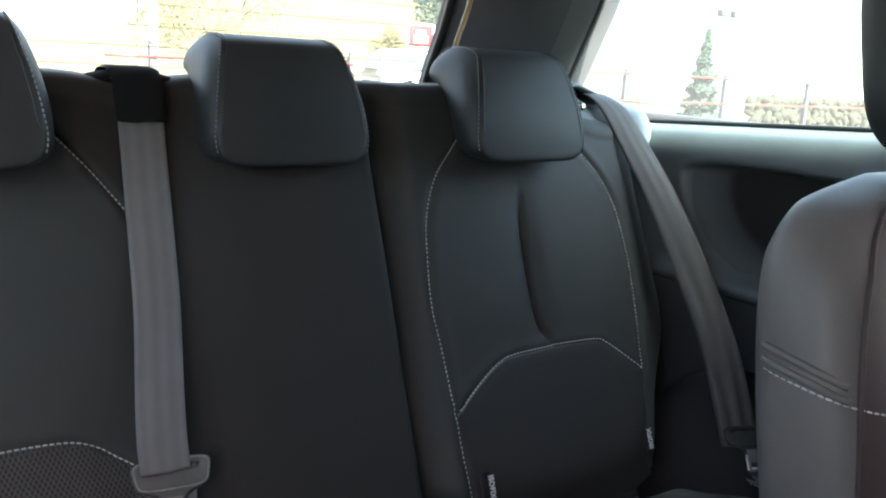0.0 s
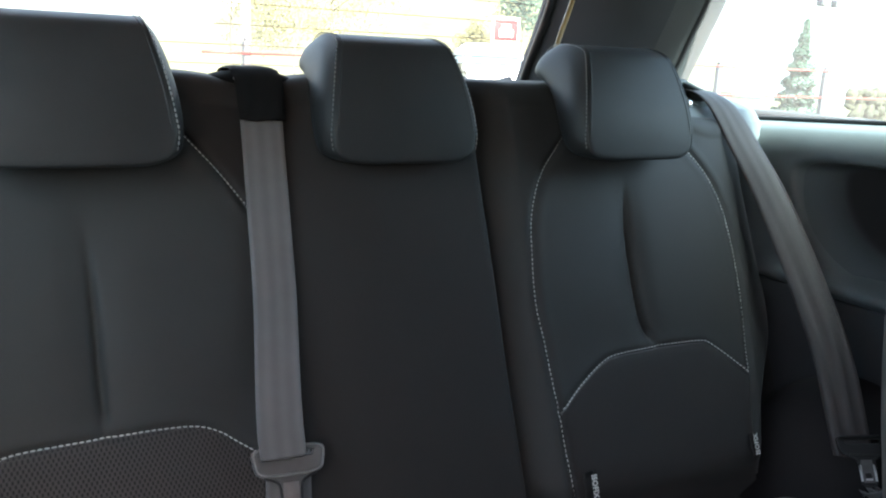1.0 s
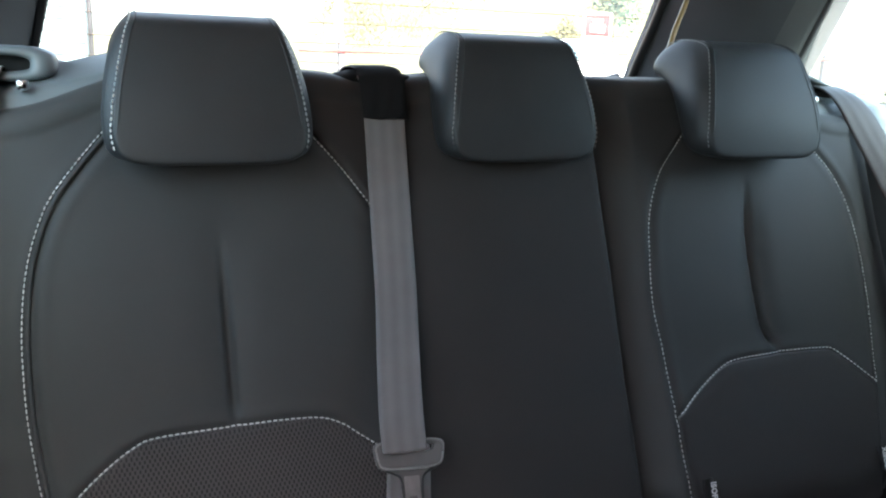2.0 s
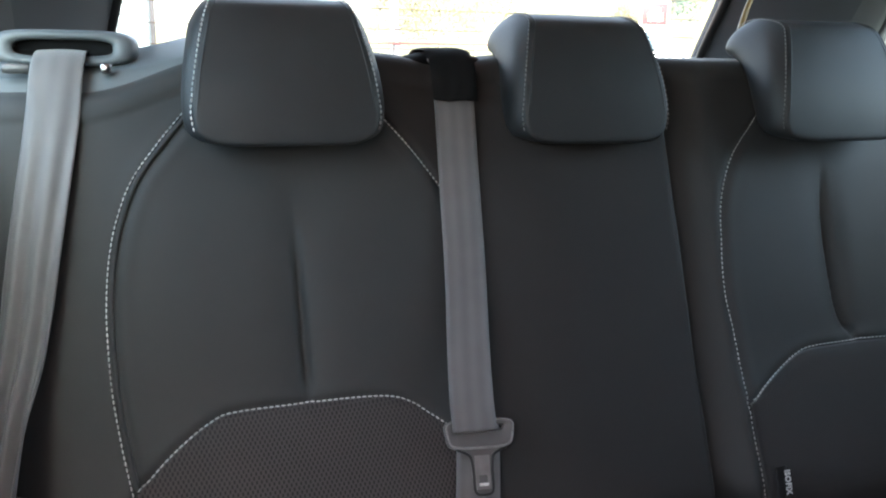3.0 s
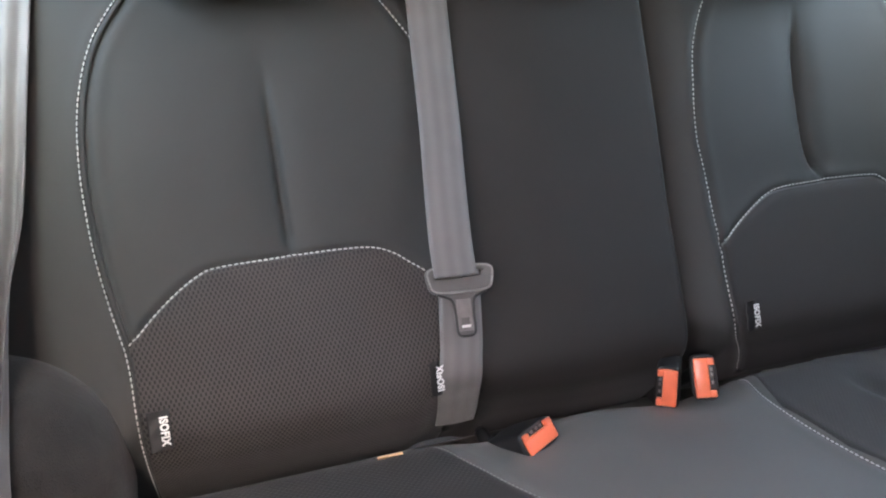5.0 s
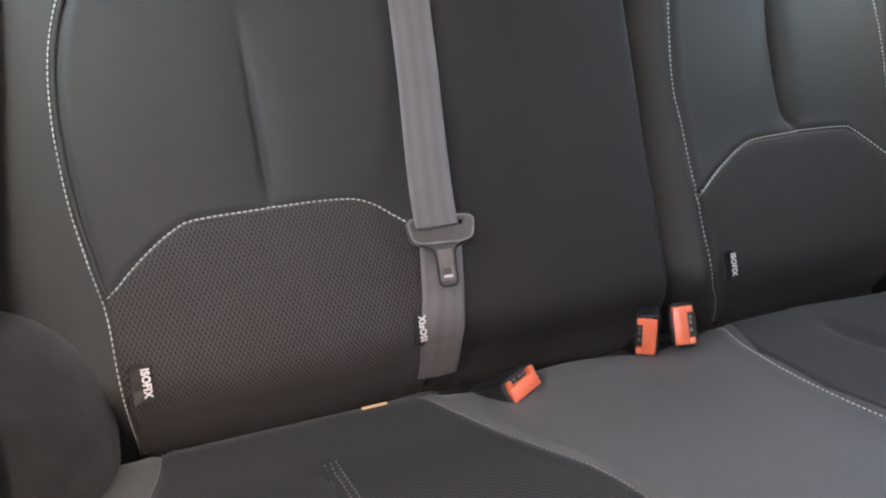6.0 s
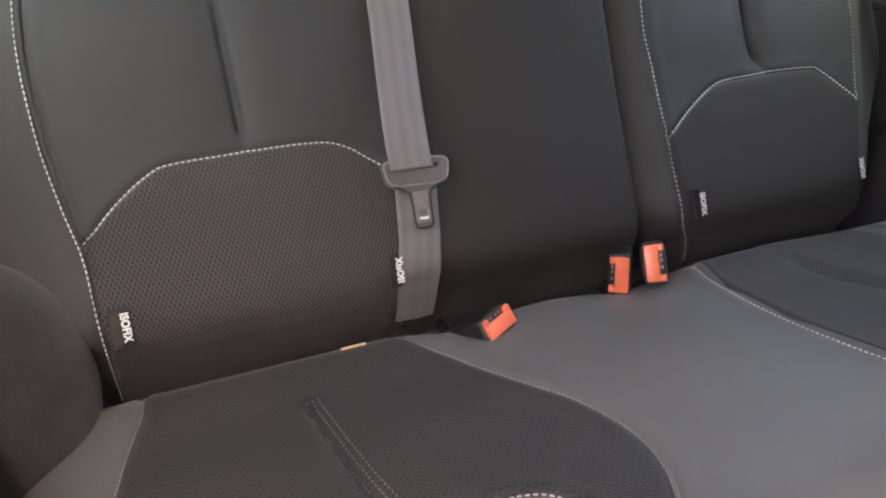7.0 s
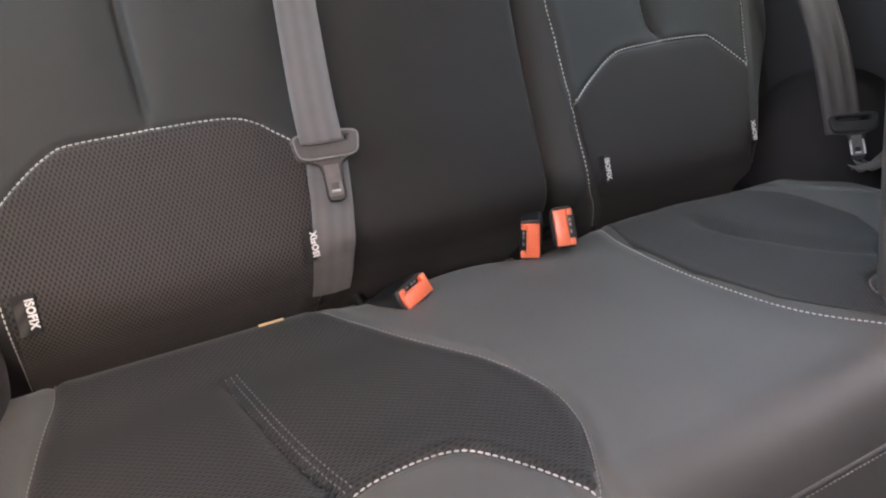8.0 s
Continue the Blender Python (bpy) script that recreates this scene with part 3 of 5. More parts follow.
def cushion_z(x, y, detail=True):
    x, y = np.broadcast_arrays(np.asarray(x, float), np.asarray(y, float))
    z = np.interp(y, FALL[:, 0], FALL[:, 1])
    z = z - 0.035 * np.clip((np.abs(x) - 0.56) / 0.08, 0, 1) ** 2
    z = z - 0.070 * np.clip((y - 0.762) / 0.075, 0, 1) ** 2
    z = z - 0.016 * np.exp(-((x - 0.085) / 0.075) ** 2 - ((y - 0.785) / 0.05) ** 2) - 0.012 * np.exp(-((x + 0.150) / 0.06) ** 2 - ((y - 0.780) / 0.045) ** 2)
    z = z + 0.004 * np.exp(-((x - 0.02) / 0.10) ** 4) * sstep(0.42, 0.6, y) * (1 - sstep(0.68, 0.78, y))
    for c in (-0.45, -0.24, 0.24):
        z = z + 0.003 * np.exp(-((x - c) / 0.09) ** 4) * (1 - sstep(0.66, 0.74, y))
    z = z - 0.011 * sstep(0.66, 0.80, y) * sstep(0.26, 0.46, x)
    if not detail:
        return z
    for line, depth, width in ((PAD_L, 0.004, 0.0045), (NOSE_L, 0.004, 0.0045), (SEAM_L, 0.003, 0.004), (PAD_R, 0.004, 0.0045), (NOSE_R, 0.004, 0.0045), (SEAM_R, 0.004, 0.005)):
        d, _ = dist_to(x, y, line)
        z = z - depth * np.exp(-(d / width) ** 2) + 0.0010 * np.exp(-((d - 0.012) / 0.007) ** 2)
    d, s = dist_to(x, y, FOLD_C)
    z = z - sstep(0, 0.12, s) * (0.0095 * np.exp(-(d / 0.0050) ** 2) + 0.0025 * np.exp(-(d / 0.018) ** 2))
    d, s = dist_to(x, y, DIP_R)
    z = z - 0.009 * sstep(0, 0.2, s) * (np.exp(-(d / 0.014) ** 2)) + 0.003 * sstep(0.0, 0.05, d) * (x > np.interp(y, DIP_R[::-1, 1], DIP_R[::-1, 0])) * (x > 0.25)
    return z


def cushion_mesh():
    xs = np.linspace(-0.645, 0.645, 330)
    rows = []
    for y in (0.36, 0.345, 0.340):
        rows.append((y, {0.36: 0.26, 0.345: 0.40, 0.340: 0.485}[y]))
    pts = []
    for y, z in rows:
        pts.append(np.stack([xs, np.full_like(xs, y), np.full_like(xs, z)], -1))
    brow_z = cushion_z(xs, np.full_like(xs, BROW))
    for a in np.linspace(0, 1, 22)[:-1]:
        w = a * math.pi / 2
        pts.append(np.stack([xs, np.full_like(xs, BROW - 0.062 * math.cos(w)), 0.502 + (brow_z - 0.502) * math.sin(w)], -1))
    for y in np.linspace(BROW, 0.88, 140):
        pts.append(np.stack([xs, np.full_like(xs, y), cushion_z(xs, y)], -1))
    pts.append(np.stack([xs, np.full_like(xs, 0.88), np.full_like(xs, 0.30)], -1))
    pts = np.array(pts)
    lo = pts[:, :1].copy()
    hi = pts[:, -1:].copy()
    lo[..., 2] = hi[..., 2] = 0.28
    return grid(np.concatenate([lo, pts, hi], axis=1), name="cover")


def on_cushion(line, lift=0.0):
    line = np.asarray(line)
    x, y = line[:, 0], line[:, 1]
    e = 0.004
    zx = (cushion_z(x + e, y, False) - cushion_z(x - e, y, False)) / (2 * e)
    zy = (cushion_z(x, y + e, False) - cushion_z(x, y - e, False)) / (2 * e)
    n = np.stack([-zx, -zy, np.ones_like(x)], -1)
    n /= np.linalg.norm(n, axis=1)[:, None]
    return np.stack([x, y, cushion_z(x, y)], -1) + n * lift, n


def cloth_between(first, last, lift, columns=120, rows=70):
    """A cloth panel laid on the cushion between two seams, both running the same way."""
    a, b = even(first, columns), even(last, columns)
    pts, uv = [], []
    for v in np.linspace(0, 1, rows):
        p = a + v * (b - a)
        z = cushion_z(p[:, 0], p[:, 1]) + lift
        pts.append(np.stack([p[:, 0], p[:, 1], z], -1))
        uv.append(p)
    pts, uv = np.array(pts), np.array(uv)
    for k, row in ((0, pts[0].copy()), (len(pts), pts[-1].copy())):
        row[:, 2] -= 0.006
        pts = np.insert(pts, k if k == 0 else len(pts), row, axis=0)
        uv = np.insert(uv, k if k == 0 else len(uv), uv[0] if k == 0 else uv[-1], axis=0)
    return grid(pts, uv, name="knit_panel", flip=True)


cushion = thing("bench_cushion", (0.0, 0.60, 0.28), "dark grey cloth rear bench cushion with ribbed knit panels", "seat cushion")
part("cover", cushion_mesh(), CLOTH_LIT, cushion)
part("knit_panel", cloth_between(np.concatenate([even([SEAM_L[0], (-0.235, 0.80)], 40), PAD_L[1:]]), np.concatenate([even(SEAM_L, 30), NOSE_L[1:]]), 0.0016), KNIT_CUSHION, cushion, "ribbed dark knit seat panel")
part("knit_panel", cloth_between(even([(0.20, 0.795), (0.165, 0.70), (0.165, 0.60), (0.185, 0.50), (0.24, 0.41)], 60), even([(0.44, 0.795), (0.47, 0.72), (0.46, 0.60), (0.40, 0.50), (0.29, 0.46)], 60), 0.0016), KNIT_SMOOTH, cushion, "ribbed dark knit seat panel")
for line, thread, pitch, wide in ((PAD_L, THREAD_GREY, 0.0052, 0.0010), (NOSE_L, THREAD, 0.0064, 0.0012), (PAD_R, THREAD, 0.0060, 0.0010), (NOSE_R, THREAD_GREY, 0.0060, 0.0016), (SEAM_L, THREAD_GREY, 0.0060, 0.0009)):
    p, n = on_cushion(even(line, step=0.003), 0.0022)
    part("stitching", stitches(p, n, pitch, pitch * 0.76, wide), thread, cushion, "pale dashed topstitching", smooth=False)
for off in (0.0, 0.0055, 0.0110):
    fold = FOLD_C + np.array((off, 0))
    p, n = on_cushion(even(fold[1:], step=0.003), 0.0022)
    part("stitching", stitches(p, n, 0.0060, 0.0030, 0.0012), THREAD_DARK, cushion, "grey dotted stitching", smooth=False)
seam = np.stack([np.linspace(-0.62, 0.62, 200), np.full(200, 0.3385), np.full(200, 0.500)], -1)
part("piping", tube(seam, 0.0035, 6), CLOTH_LIT, cushion)
part("stitching", stitches(seam + np.array((0, -0.001, -0.009)), np.array((0, -1.0, 0.1)), 0.0060), THREAD_GREY, cushion, "grey dashed topstitching", smooth=False)
p, n = on_cushion(even(PAD_L, step=0.004), 0.0)
part("piping", tube(p + np.array((0.004, 0.003, 0.0)), 0.0024, 6), CLOTH_LIT, cushion)

gap_tag = thing("gap_tag", (-0.282, 0.782, 0.528), "thin amber cloth strip poking out of the seat gap", "tag")
bm = bmesh.new()
box(bm, (-0.282, 0.772, 0.5372), (0.028, 0.0036, 0.0018), 0.0006)
part("strip", bm, AMBER_TAG, gap_tag)


# ---- headrests ----
HEAD_FACE = [(0.953, 0.983), (0.963, 1.056), (1.000, 1.132), (1.048, 1.146), (1.112, 1.138), (1.118, 1.084), (1.064, 1.084), (1.032, 1.040), (1.008, 0.980)]
HEAD_SIDE = [(0.972, 1.004), (0.982, 1.060), (1.018, 1.120), (1.050, 1.130), (1.098, 1.124), (1.102, 1.098), (1.072, 1.098), (1.022, 1.052), (0.998, 1.002)]


def headrest(x, dy, dz, scale, label, threads, tall=0.97):
    """Hook-shaped padded headrest that hangs over the seat back's top; softened from a coarse cage."""
    root = thing("headrest", (x, 1.03 + dy, 1.06 + dz), label, "headrest", "rear headrests")
    face, flank = np.array(HEAD_FACE), np.array(HEAD_SIDE)
    face[:, 1], flank[:, 1] = 1.062 + (face[:, 1] - 1.062) * tall, 1.062 + (flank[:, 1] - 1.062) * tall
    half_f = np.interp(face[:, 1], (0.98, 1.06, 1.14), (0.099, 0.093, 0.072)) * scale
    half_s = np.interp(face[:, 1], (0.98, 1.06, 1.15), (0.1085, 0.1075, 0.087)) * scale
    rings = []
    for a in (-1.0, -0.45, 0.45, 1.0):
        rings.append(np.stack([x + a * half_f, face[:, 0] + dy - 0.004 * (1 - a * a), face[:, 1] + dz], -1))
    rings = [np.stack([x - half_s, flank[:, 0] + dy, flank[:, 1] + dz], -1)] + rings + [np.stack([x + half_s, flank[:, 0] + dy, flank[:, 1] + dz], -1)]
    bm = bmesh.new()
    crease = bm.edges.layers.float.new("crease_edge")
    vs = [[bm.verts.new(tuple(p)) for p in r] for r in rings]
    n = len(face)
    for a, b in zip(vs[:-1], vs[1:]):
        for j in range(n):
            bm.faces.new((a[j], b[j], b[(j + 1) % n], a[(j + 1) % n]))
    for r in (vs[0], vs[-1][::-1]):
        # two four- and one five-sided faces fill the hooked flank
        ids = r if r is vs[0] else vs[-1]
        for f in ((0, 1, 7, 8), (1, 2, 3, 6, 7), (3, 4, 5, 6)):
            bm.faces.new([ids[i] for i in f])
    for r in (vs[1], vs[-2]):
        for j in range(0, 4):
            bm.edges.get((r[j], r[j + 1]))[crease] = 0.82
    for a, b in zip(vs[1:-2], vs[2:-1]):
        bm.edges.get((a[0], b[0]))[crease] = 0.70
        bm.edges.get((a[2], b[2]))[crease] = 0.35
    bmesh.ops.recalc_face_normals(bm, faces=bm.faces)
    me = bpy.data.meshes.new("cushion")
    bm.to_mesh(me)
    bm.free()
    cage = new("cage", me)
    mod = cage.modifiers.new("soft", "SUBSURF")
    mod.levels = mod.render_levels = 4
    dg = bpy.context.evaluated_depsgraph_get()
    soft = bpy.data.meshes.new_from_object(cage.evaluated_get(dg))
    soft.name = "cushion"
    bpy.data.objects.remove(cage)
    co = np.empty(len(soft.vertices) * 3)
    soft.vertices.foreach_get("co", co)
    co = co.reshape(-1, 3)
    normals = np.empty(len(soft.vertices) * 3)
    soft.vertices.foreach_get("normal", normals)
    normals = normals.reshape(-1, 3)
    part("cushion", soft, LEATHER, root)
    for k, side in ((1, -1), (-2, 1)):
        seam = even(smooth(rings[k][:5], 8), 60)[3:]
        near = [int(np.argmin(((co - p) ** 2).sum(1))) for p in seam]
        near = [i for j, i in enumerate(near) if j == 0 or i != near[j - 1]]
        p, nr = even(co[near], 90), even(normals[near], 90)
        for _ in range(8):
            p[1:-1] = 0.25 * p[:-2] + 0.5 * p[1:-1] + 0.25 * p[2:]
            nr[1:-1] = 0.25 * nr[:-2] + 0.5 * nr[1:-1] + 0.25 * nr[2:]
        lane = np.array((side * 0.004, 0.0035, 0))
        thread = threads[0 if side < 0 else 1]
        if thread:
            part("stitching", stitches(p + lane * 0.7 + nr * 0.0006, nr, 0.0058, 0.0042, 0.0014), thread, root, "pale dashed seam stitching", smooth=False)
        else:
            part("piping", tube(p + lane * 0.6, 0.0018, 6), LEATHER, root)
        part("piping", tube(p - np.array((side * 0.003, 0, 0)) - nr * 0.0004, 0.0018, 6), LEATHER, root)
        post = np.array([(x + side * 0.055, 1.058 + dy, 1.10 + dz), (x + side * 0.055, 1.063 + dy, 1.00)])
        part("post", tube(post, 0.006, 10), STEEL, root, "bright steel post")
    return root


headrest(-0.3565, 0.0, 0.006, 1.0, "black leather headrest with pale seam stitching on seat back", (THREAD, THREAD_GREY), 0.95)
headrest(0.0115, 0.018, 0.0005, 0.99, "black leather middle headrest with pale seam stitching", (THREAD_DARK, THREAD_GREY), 0.94)
headrest(0.360, 0.0, 0.0025, 0.97, "black leather headrest with piped side on single seat back", (THREAD_DARK, None), 0.955)


# ---- belts ----
def ribbon(path, across, width, crown=0.0, name="webbing", thick=0.0014, cols=11, curl=None):
    """Webbing along a path. across: the way of its width at each path point."""
    path = np.asarray(path, float)
    across = np.asarray(across, float)
    m = max(40, len(path))
    t = np.linspace(0, 1, len(path))
    tt = np.linspace(0, 1, m)
    path = np.stack([np.interp(tt, t, path[:, k]) for k in range(3)], -1)
    across = np.stack([np.interp(tt, t, across[:, k]) for k in range(3)], -1)
    across /= np.linalg.norm(across, axis=1)[:, None]
    width = np.interp(tt, np.linspace(0, 1, np.size(width)), np.atleast_1d(width))
    curl = np.interp(tt, np.linspace(0, 1, np.size(curl)), curl) if curl is not None else np.zeros(m)
    run = np.gradient(path, axis=0)
    run /= np.linalg.norm(run, axis=1)[:, None]
    normal = np.cross(run, across)
    normal /= np.linalg.norm(normal, axis=1)[:, None]
    normal *= np.where(normal[:, 1:2] > 0, -1, 1)
    length = np.concatenate([[0], np.cumsum(np.linalg.norm(np.diff(path, axis=0), axis=1))])
    u = np.linspace(-0.5, 0.5, cols)
    rows, uv = [], []
    for i in range(m):
        w = u * width[i]
        bulge = crown * (1 - 4 * u ** 2) + curl[i] * np.sin(u * 2 * math.pi * 2.5)
        f = path[i] + w[:, None] * across[i] + (bulge + thick / 2)[:, None] * normal[i]
        b = path[i] + w[::-1, None] * across[i] + (bulge[::-1] - thick / 2)[:, None] * normal[i]
        rows.append(np.concatenate([f, b]))
        uu = np.concatenate([u, u[::-1]]) * 0.047
        uv.append(np.stack([uu, np.full(2 * cols, length[i])], -1))
    return grid(rows, uv, wrap=True, name=name)


def tongue(parent, m, scale=1.0, plastic=None):
    """Belt tongue: slotted black bar with a tapering neck and a steel tab with a square hole. x across, y down the belt, z outwards."""
    bm = bmesh.new()
    w = np.linspace(0, 2 * np.pi, 44, endpoint=False)
    ex, ey = np.sign(np.cos(w)) * np.abs(np.cos(w)) ** 0.42, np.sign(np.sin(w)) * np.abs(np.sin(w)) ** 0.42
    loops = []
    for hw, hh, cy, zz in ((0.0265, 0.0036, 0.0085, -0.0030), (0.0265, 0.0036, 0.0085, 0.0020), (0.0280, 0.0046, 0.0087, 0.0036), (0.0345, 0.0125, 0.0140, 0.0046), (0.0375, 0.0152, 0.0148, 0.0040), (0.0392, 0.0166, 0.0150, 0.0016), (0.0392, 0.0166, 0.0150, -0.0020), (0.0375, 0.0152, 0.0150, -0.0040)):
        taper = 1 - 0.07 * ey
        loops.append([bm.verts.new(q) for q in zip(hw * ex * taper, cy + hh * ey, np.full(44, zz))])
    for a, b in zip(loops, loops[1:] + loops[:1]):
        for j in range(44):
            bm.faces.new((a[j], a[(j + 1) % 44], b[(j + 1) % 44], b[j]))
    # shoulders narrowing to the neck
    rows = []
    for y, half, zz in ((0.0255, 0.0300, 0.0020), (0.0295, 0.0265, 0.0026), (0.0330, 0.0185, 0.0034), (0.0365, 0.0135, 0.0036), (0.0410, 0.0114, 0.0034), (0.0700, 0.0106, 0.0032), (0.0760, 0.0098, 0.0030), (0.0785, 0.0076, 0.0020)):
        rows.append([(-half, y, -zz), (-half, y, zz * 0.6), (-half + 0.002, y, zz), (half - 0.002, y, zz), (half, y, zz * 0.6), (half, y, -zz)])
    vs = [[bm.verts.new(q) for q in r] for r in rows]
    for a, b in zip(vs[:-1], vs[1:]):
        for j in range(6):
            bm.faces.new((a[j], a[(j + 1) % 6], b[(j + 1) % 6], b[j]))
    bm.faces.new(vs[0][::-1])
    bm.faces.new(vs[-1])
    bmesh.ops.recalc_face_normals(bm, faces=bm.faces)
    bmesh.ops.transform(bm, matrix=m @ Matrix.Scale(scale, 4), verts=bm.verts)
    body = part("tongue", bm, plastic or PLASTIC_TONGUE, parent, "grey-black plastic belt tongue", smooth=False)
    # raised rounded lip round the bar, and the moulded edge that runs down beside the tab
    lip = np.stack([0.0372 * ex * (1 - 0.07 * ey), 0.0149 + 0.0151 * ey, np.full(44, 0.0042)], -1)
    lip = np.vstack([lip, lip[:1]])
    edge = np.array([(-0.0285, 0.0305, 0.0026), (-0.0190, 0.0345, 0.0034), (-0.0125, 0.0400, 0.0036), (-0.0106, 0.0560, 0.0034), (-0.0098, 0.0765, 0.0032), (0.0, 0.0800, 0.0026), (0.0098, 0.0765, 0.0032), (0.0106, 0.0560, 0.0034), (0.0125, 0.0400, 0.0036), (0.0190, 0.0345, 0.0034), (0.0285, 0.0305, 0.0026)])
    # the middle tongue's lip carries the highlight in its colour
    for name, line, rad, mat in (("lip", lip, 0.0013, plastic or PLASTIC_GLINT), ("moulded_edge", smooth(edge, 4), 0.0015, PLASTIC_DARK)):
        me = tube(line, rad, 8, name)
        me.transform(m @ Matrix.Scale(scale, 4))
        part(name, me, mat, body)
    bm = bmesh.new()
    # steel face of the tab round its square hole
    for cx, cy, sx, sy in ((0, 0.0485, 0.0168, 0.0210), (-0.0066, 0.0645, 0.0036, 0.0115), (0.0066, 0.0645, 0.0036, 0.0115), (0, 0.0720, 0.0168, 0.0040)):
        box(bm, (cx, cy, 0.0036), (sx, sy, 0.0014), 0.0004)
    bmesh.ops.transform(bm, matrix=m @ Matrix.Scale(scale, 4), verts=bm.verts)
    part("tab", bm, STEEL_DARK, body, "dull steel tab with square hole", smooth=False)
    bm = bmesh.new()
    box(bm, (0, 0.0690, 0.0046), (0.0104, 0.0032, 0.0016), 0.0005, Matrix.Rotation(radians(-35), 3, "X"))
    bmesh.ops.transform(bm, matrix=m @ Matrix.Scale(scale, 4), verts=bm.verts)
    part("catch_edge", bm, GLINT_STEEL, body, "steel catch edge with window glint painted pale", smooth=False)
    return body


# middle belt, over the wide seat back
mid_belt = thing("seat_belt", (-0.17, 0.90, 0.54), "grey middle seat belt hanging down the seat back, tongue unfastened", "seat belt", "seat belts")
line = smooth([(1.072, -0.1530), (1.046, -0.1535), (0.95, -0.1565), (0.86, -0.1605), (0.78, -0.1660), (0.730, -0.1697), (0.712, -0.1710), (0.704, -0.1716), (0.698, -0.1720), (0.690, -0.1726), (0.666, -0.1770), (0.636, -0.1830), (0.612, -0.1890), (0.586, -0.1905), (0.550, -0.1850), (0.50, -0.1760)], 8)
zs, xs = line[:, 0], line[:, 1]
off = np.interp(zs, (0.50, 0.56, 0.64, 0.70, 0.78, 0.95, 1.072), (0.010, 0.011, 0.015, 0.017, 0.014, 0.010, 0.012))
ys = back_y(xs, zs, False) - off
for _ in range(6):
    ys[1:-1] = 0.25 * ys[:-2] + 0.5 * ys[1:-1] + 0.25 * ys[2:]
slot = sstep(0.6985, 0.7045, zs) * (1 - sstep(0.714, 0.86, zs))
fore = slot * (0.8455 + 0.58 * (zs - 0.7095) - 0.0085 - ys)
ys, xs = ys + fore, xs + 0.40 * fore
path = np.stack([xs, ys, zs], -1)
hang = np.array([(-0.153, 1.148, 1.055), (-0.153, 1.120, 1.0815), (-0.153, 1.095, 1.0855), (-0.153, 1.066, 1.0815)])
path = np.concatenate([hang, path])
part("webbing", ribbon(path + np.array((-0.0012, 0, 0)), np.tile((1.0, 0.0, -0.03), (len(path), 1)), 0.0492, crown=0.0015), WEB, mid_belt)
tongue_pose = frame_of((-0.1768, 0.8455, 0.7095), (0.994, -0.11, -0.005), (0.0, -0.86, 0.50))
down = tongue_pose @ Matrix.Diagonal((1, -1, 1, 1))
tongue(mid_belt, down, 0.96)

# plastic guide over the seat back's top, for the middle belt
guide = thing("belt_guide", (-0.153, 1.09, 1.075), "black moulded plastic belt guide on top of seat back", "belt guide")
rows = []
for s in np.linspace(-1, 1, 25):
    half = 0.0125 * max(0.05, 1 - abs(s) ** 3.2) ** 0.5
    deep = 0.035 * max(0.05, 1 - abs(s) ** 3.0) ** 0.5
    w = np.linspace(0, 2 * np.pi, 16, endpoint=False)
    cz = 1.0775 - 0.005 * abs(s) ** 2
    rows.append(np.stack([np.full(16, -0.153 + 0.060 * s), 1.094 + deep * np.cos(w), cz + half * np.sign(np.sin(w)) * np.abs(np.sin(w)) ** 0.8], -1))
part("loop", grid(rows, wrap=True, name="loop"), MATT, guide)
run = smooth([(1.150, 1.066), (1.140, 1.083), (1.122, 1.0925), (1.092, 1.0950), (1.058, 1.0930), (1.036, 1.080), (1.0225, 1.054), (1.0160, 1.040), (1.0145, 1.036)], 5)
u = np.linspace(-1, 1, 17)
rows = []
for k, (yc, zc) in enumerate(run):
    v = k / (len(run) - 1)
    wide = 0.0300 - 0.0035 * v
    rows.append(np.stack([-0.1535 - 0.001 * v + wide * u, yc + 0.004 * np.abs(u) ** 6 * (v > 0.5) + 0.0006 * np.sin(9 * u + 14 * v), zc - 0.003 * np.abs(u) ** 6 * (v < 0.6) + 0.0006 * np.sin(5 * u) * v], -1))
front = np.array(rows)
part("sleeve", grid(np.concatenate([front, front[::-1] + np.array((0, 0.003, -0.001))]), name="sleeve"), MATT, guide, "soft black sleeve round the belt")

# belt by the wide seat back's outer side
side_belt = thing("seat_belt", (-0.61, 0.95, 0.50), "grey outer seat belt hanging from the pillar slot", "seat belt", "seat belts")
path = smooth([(-0.586, 1.115, 1.083), (-0.586, 1.075, 1.077), (-0.588, 1.048, 1.055), (-0.592, 1.020, 1.010), (-0.609, 0.965, 0.900), (-0.622, 0.915, 0.805), (-0.629, 0.850, 0.752), (-0.627, 0.758, 0.692), (-0.624, 0.685, 0.640), (-0.620, 0.630, 0.560)], 6)
across = smooth([(1, 0.0, 0), (1, 0.0, 0), (1, 0.0, -0.05), (1, -0.05, -0.1), (1, -0.15, -0.1), (1, -0.35, -0.1), (1, -0.7, 0), (0.9, -1.2, 0), (0.6, -1.5, 0), (0.5, -1.5, 0)], 6)
part("webbing", ribbon(path, across, [0.0515, 0.0515, 0.0515, 0.051, 0.049, 0.045, 0.042], crown=0.0015, curl=[0, 0, 0.0005, 0.0025, 0.0060, 0.0075, 0.0075], cols=25), WEB, side_belt)

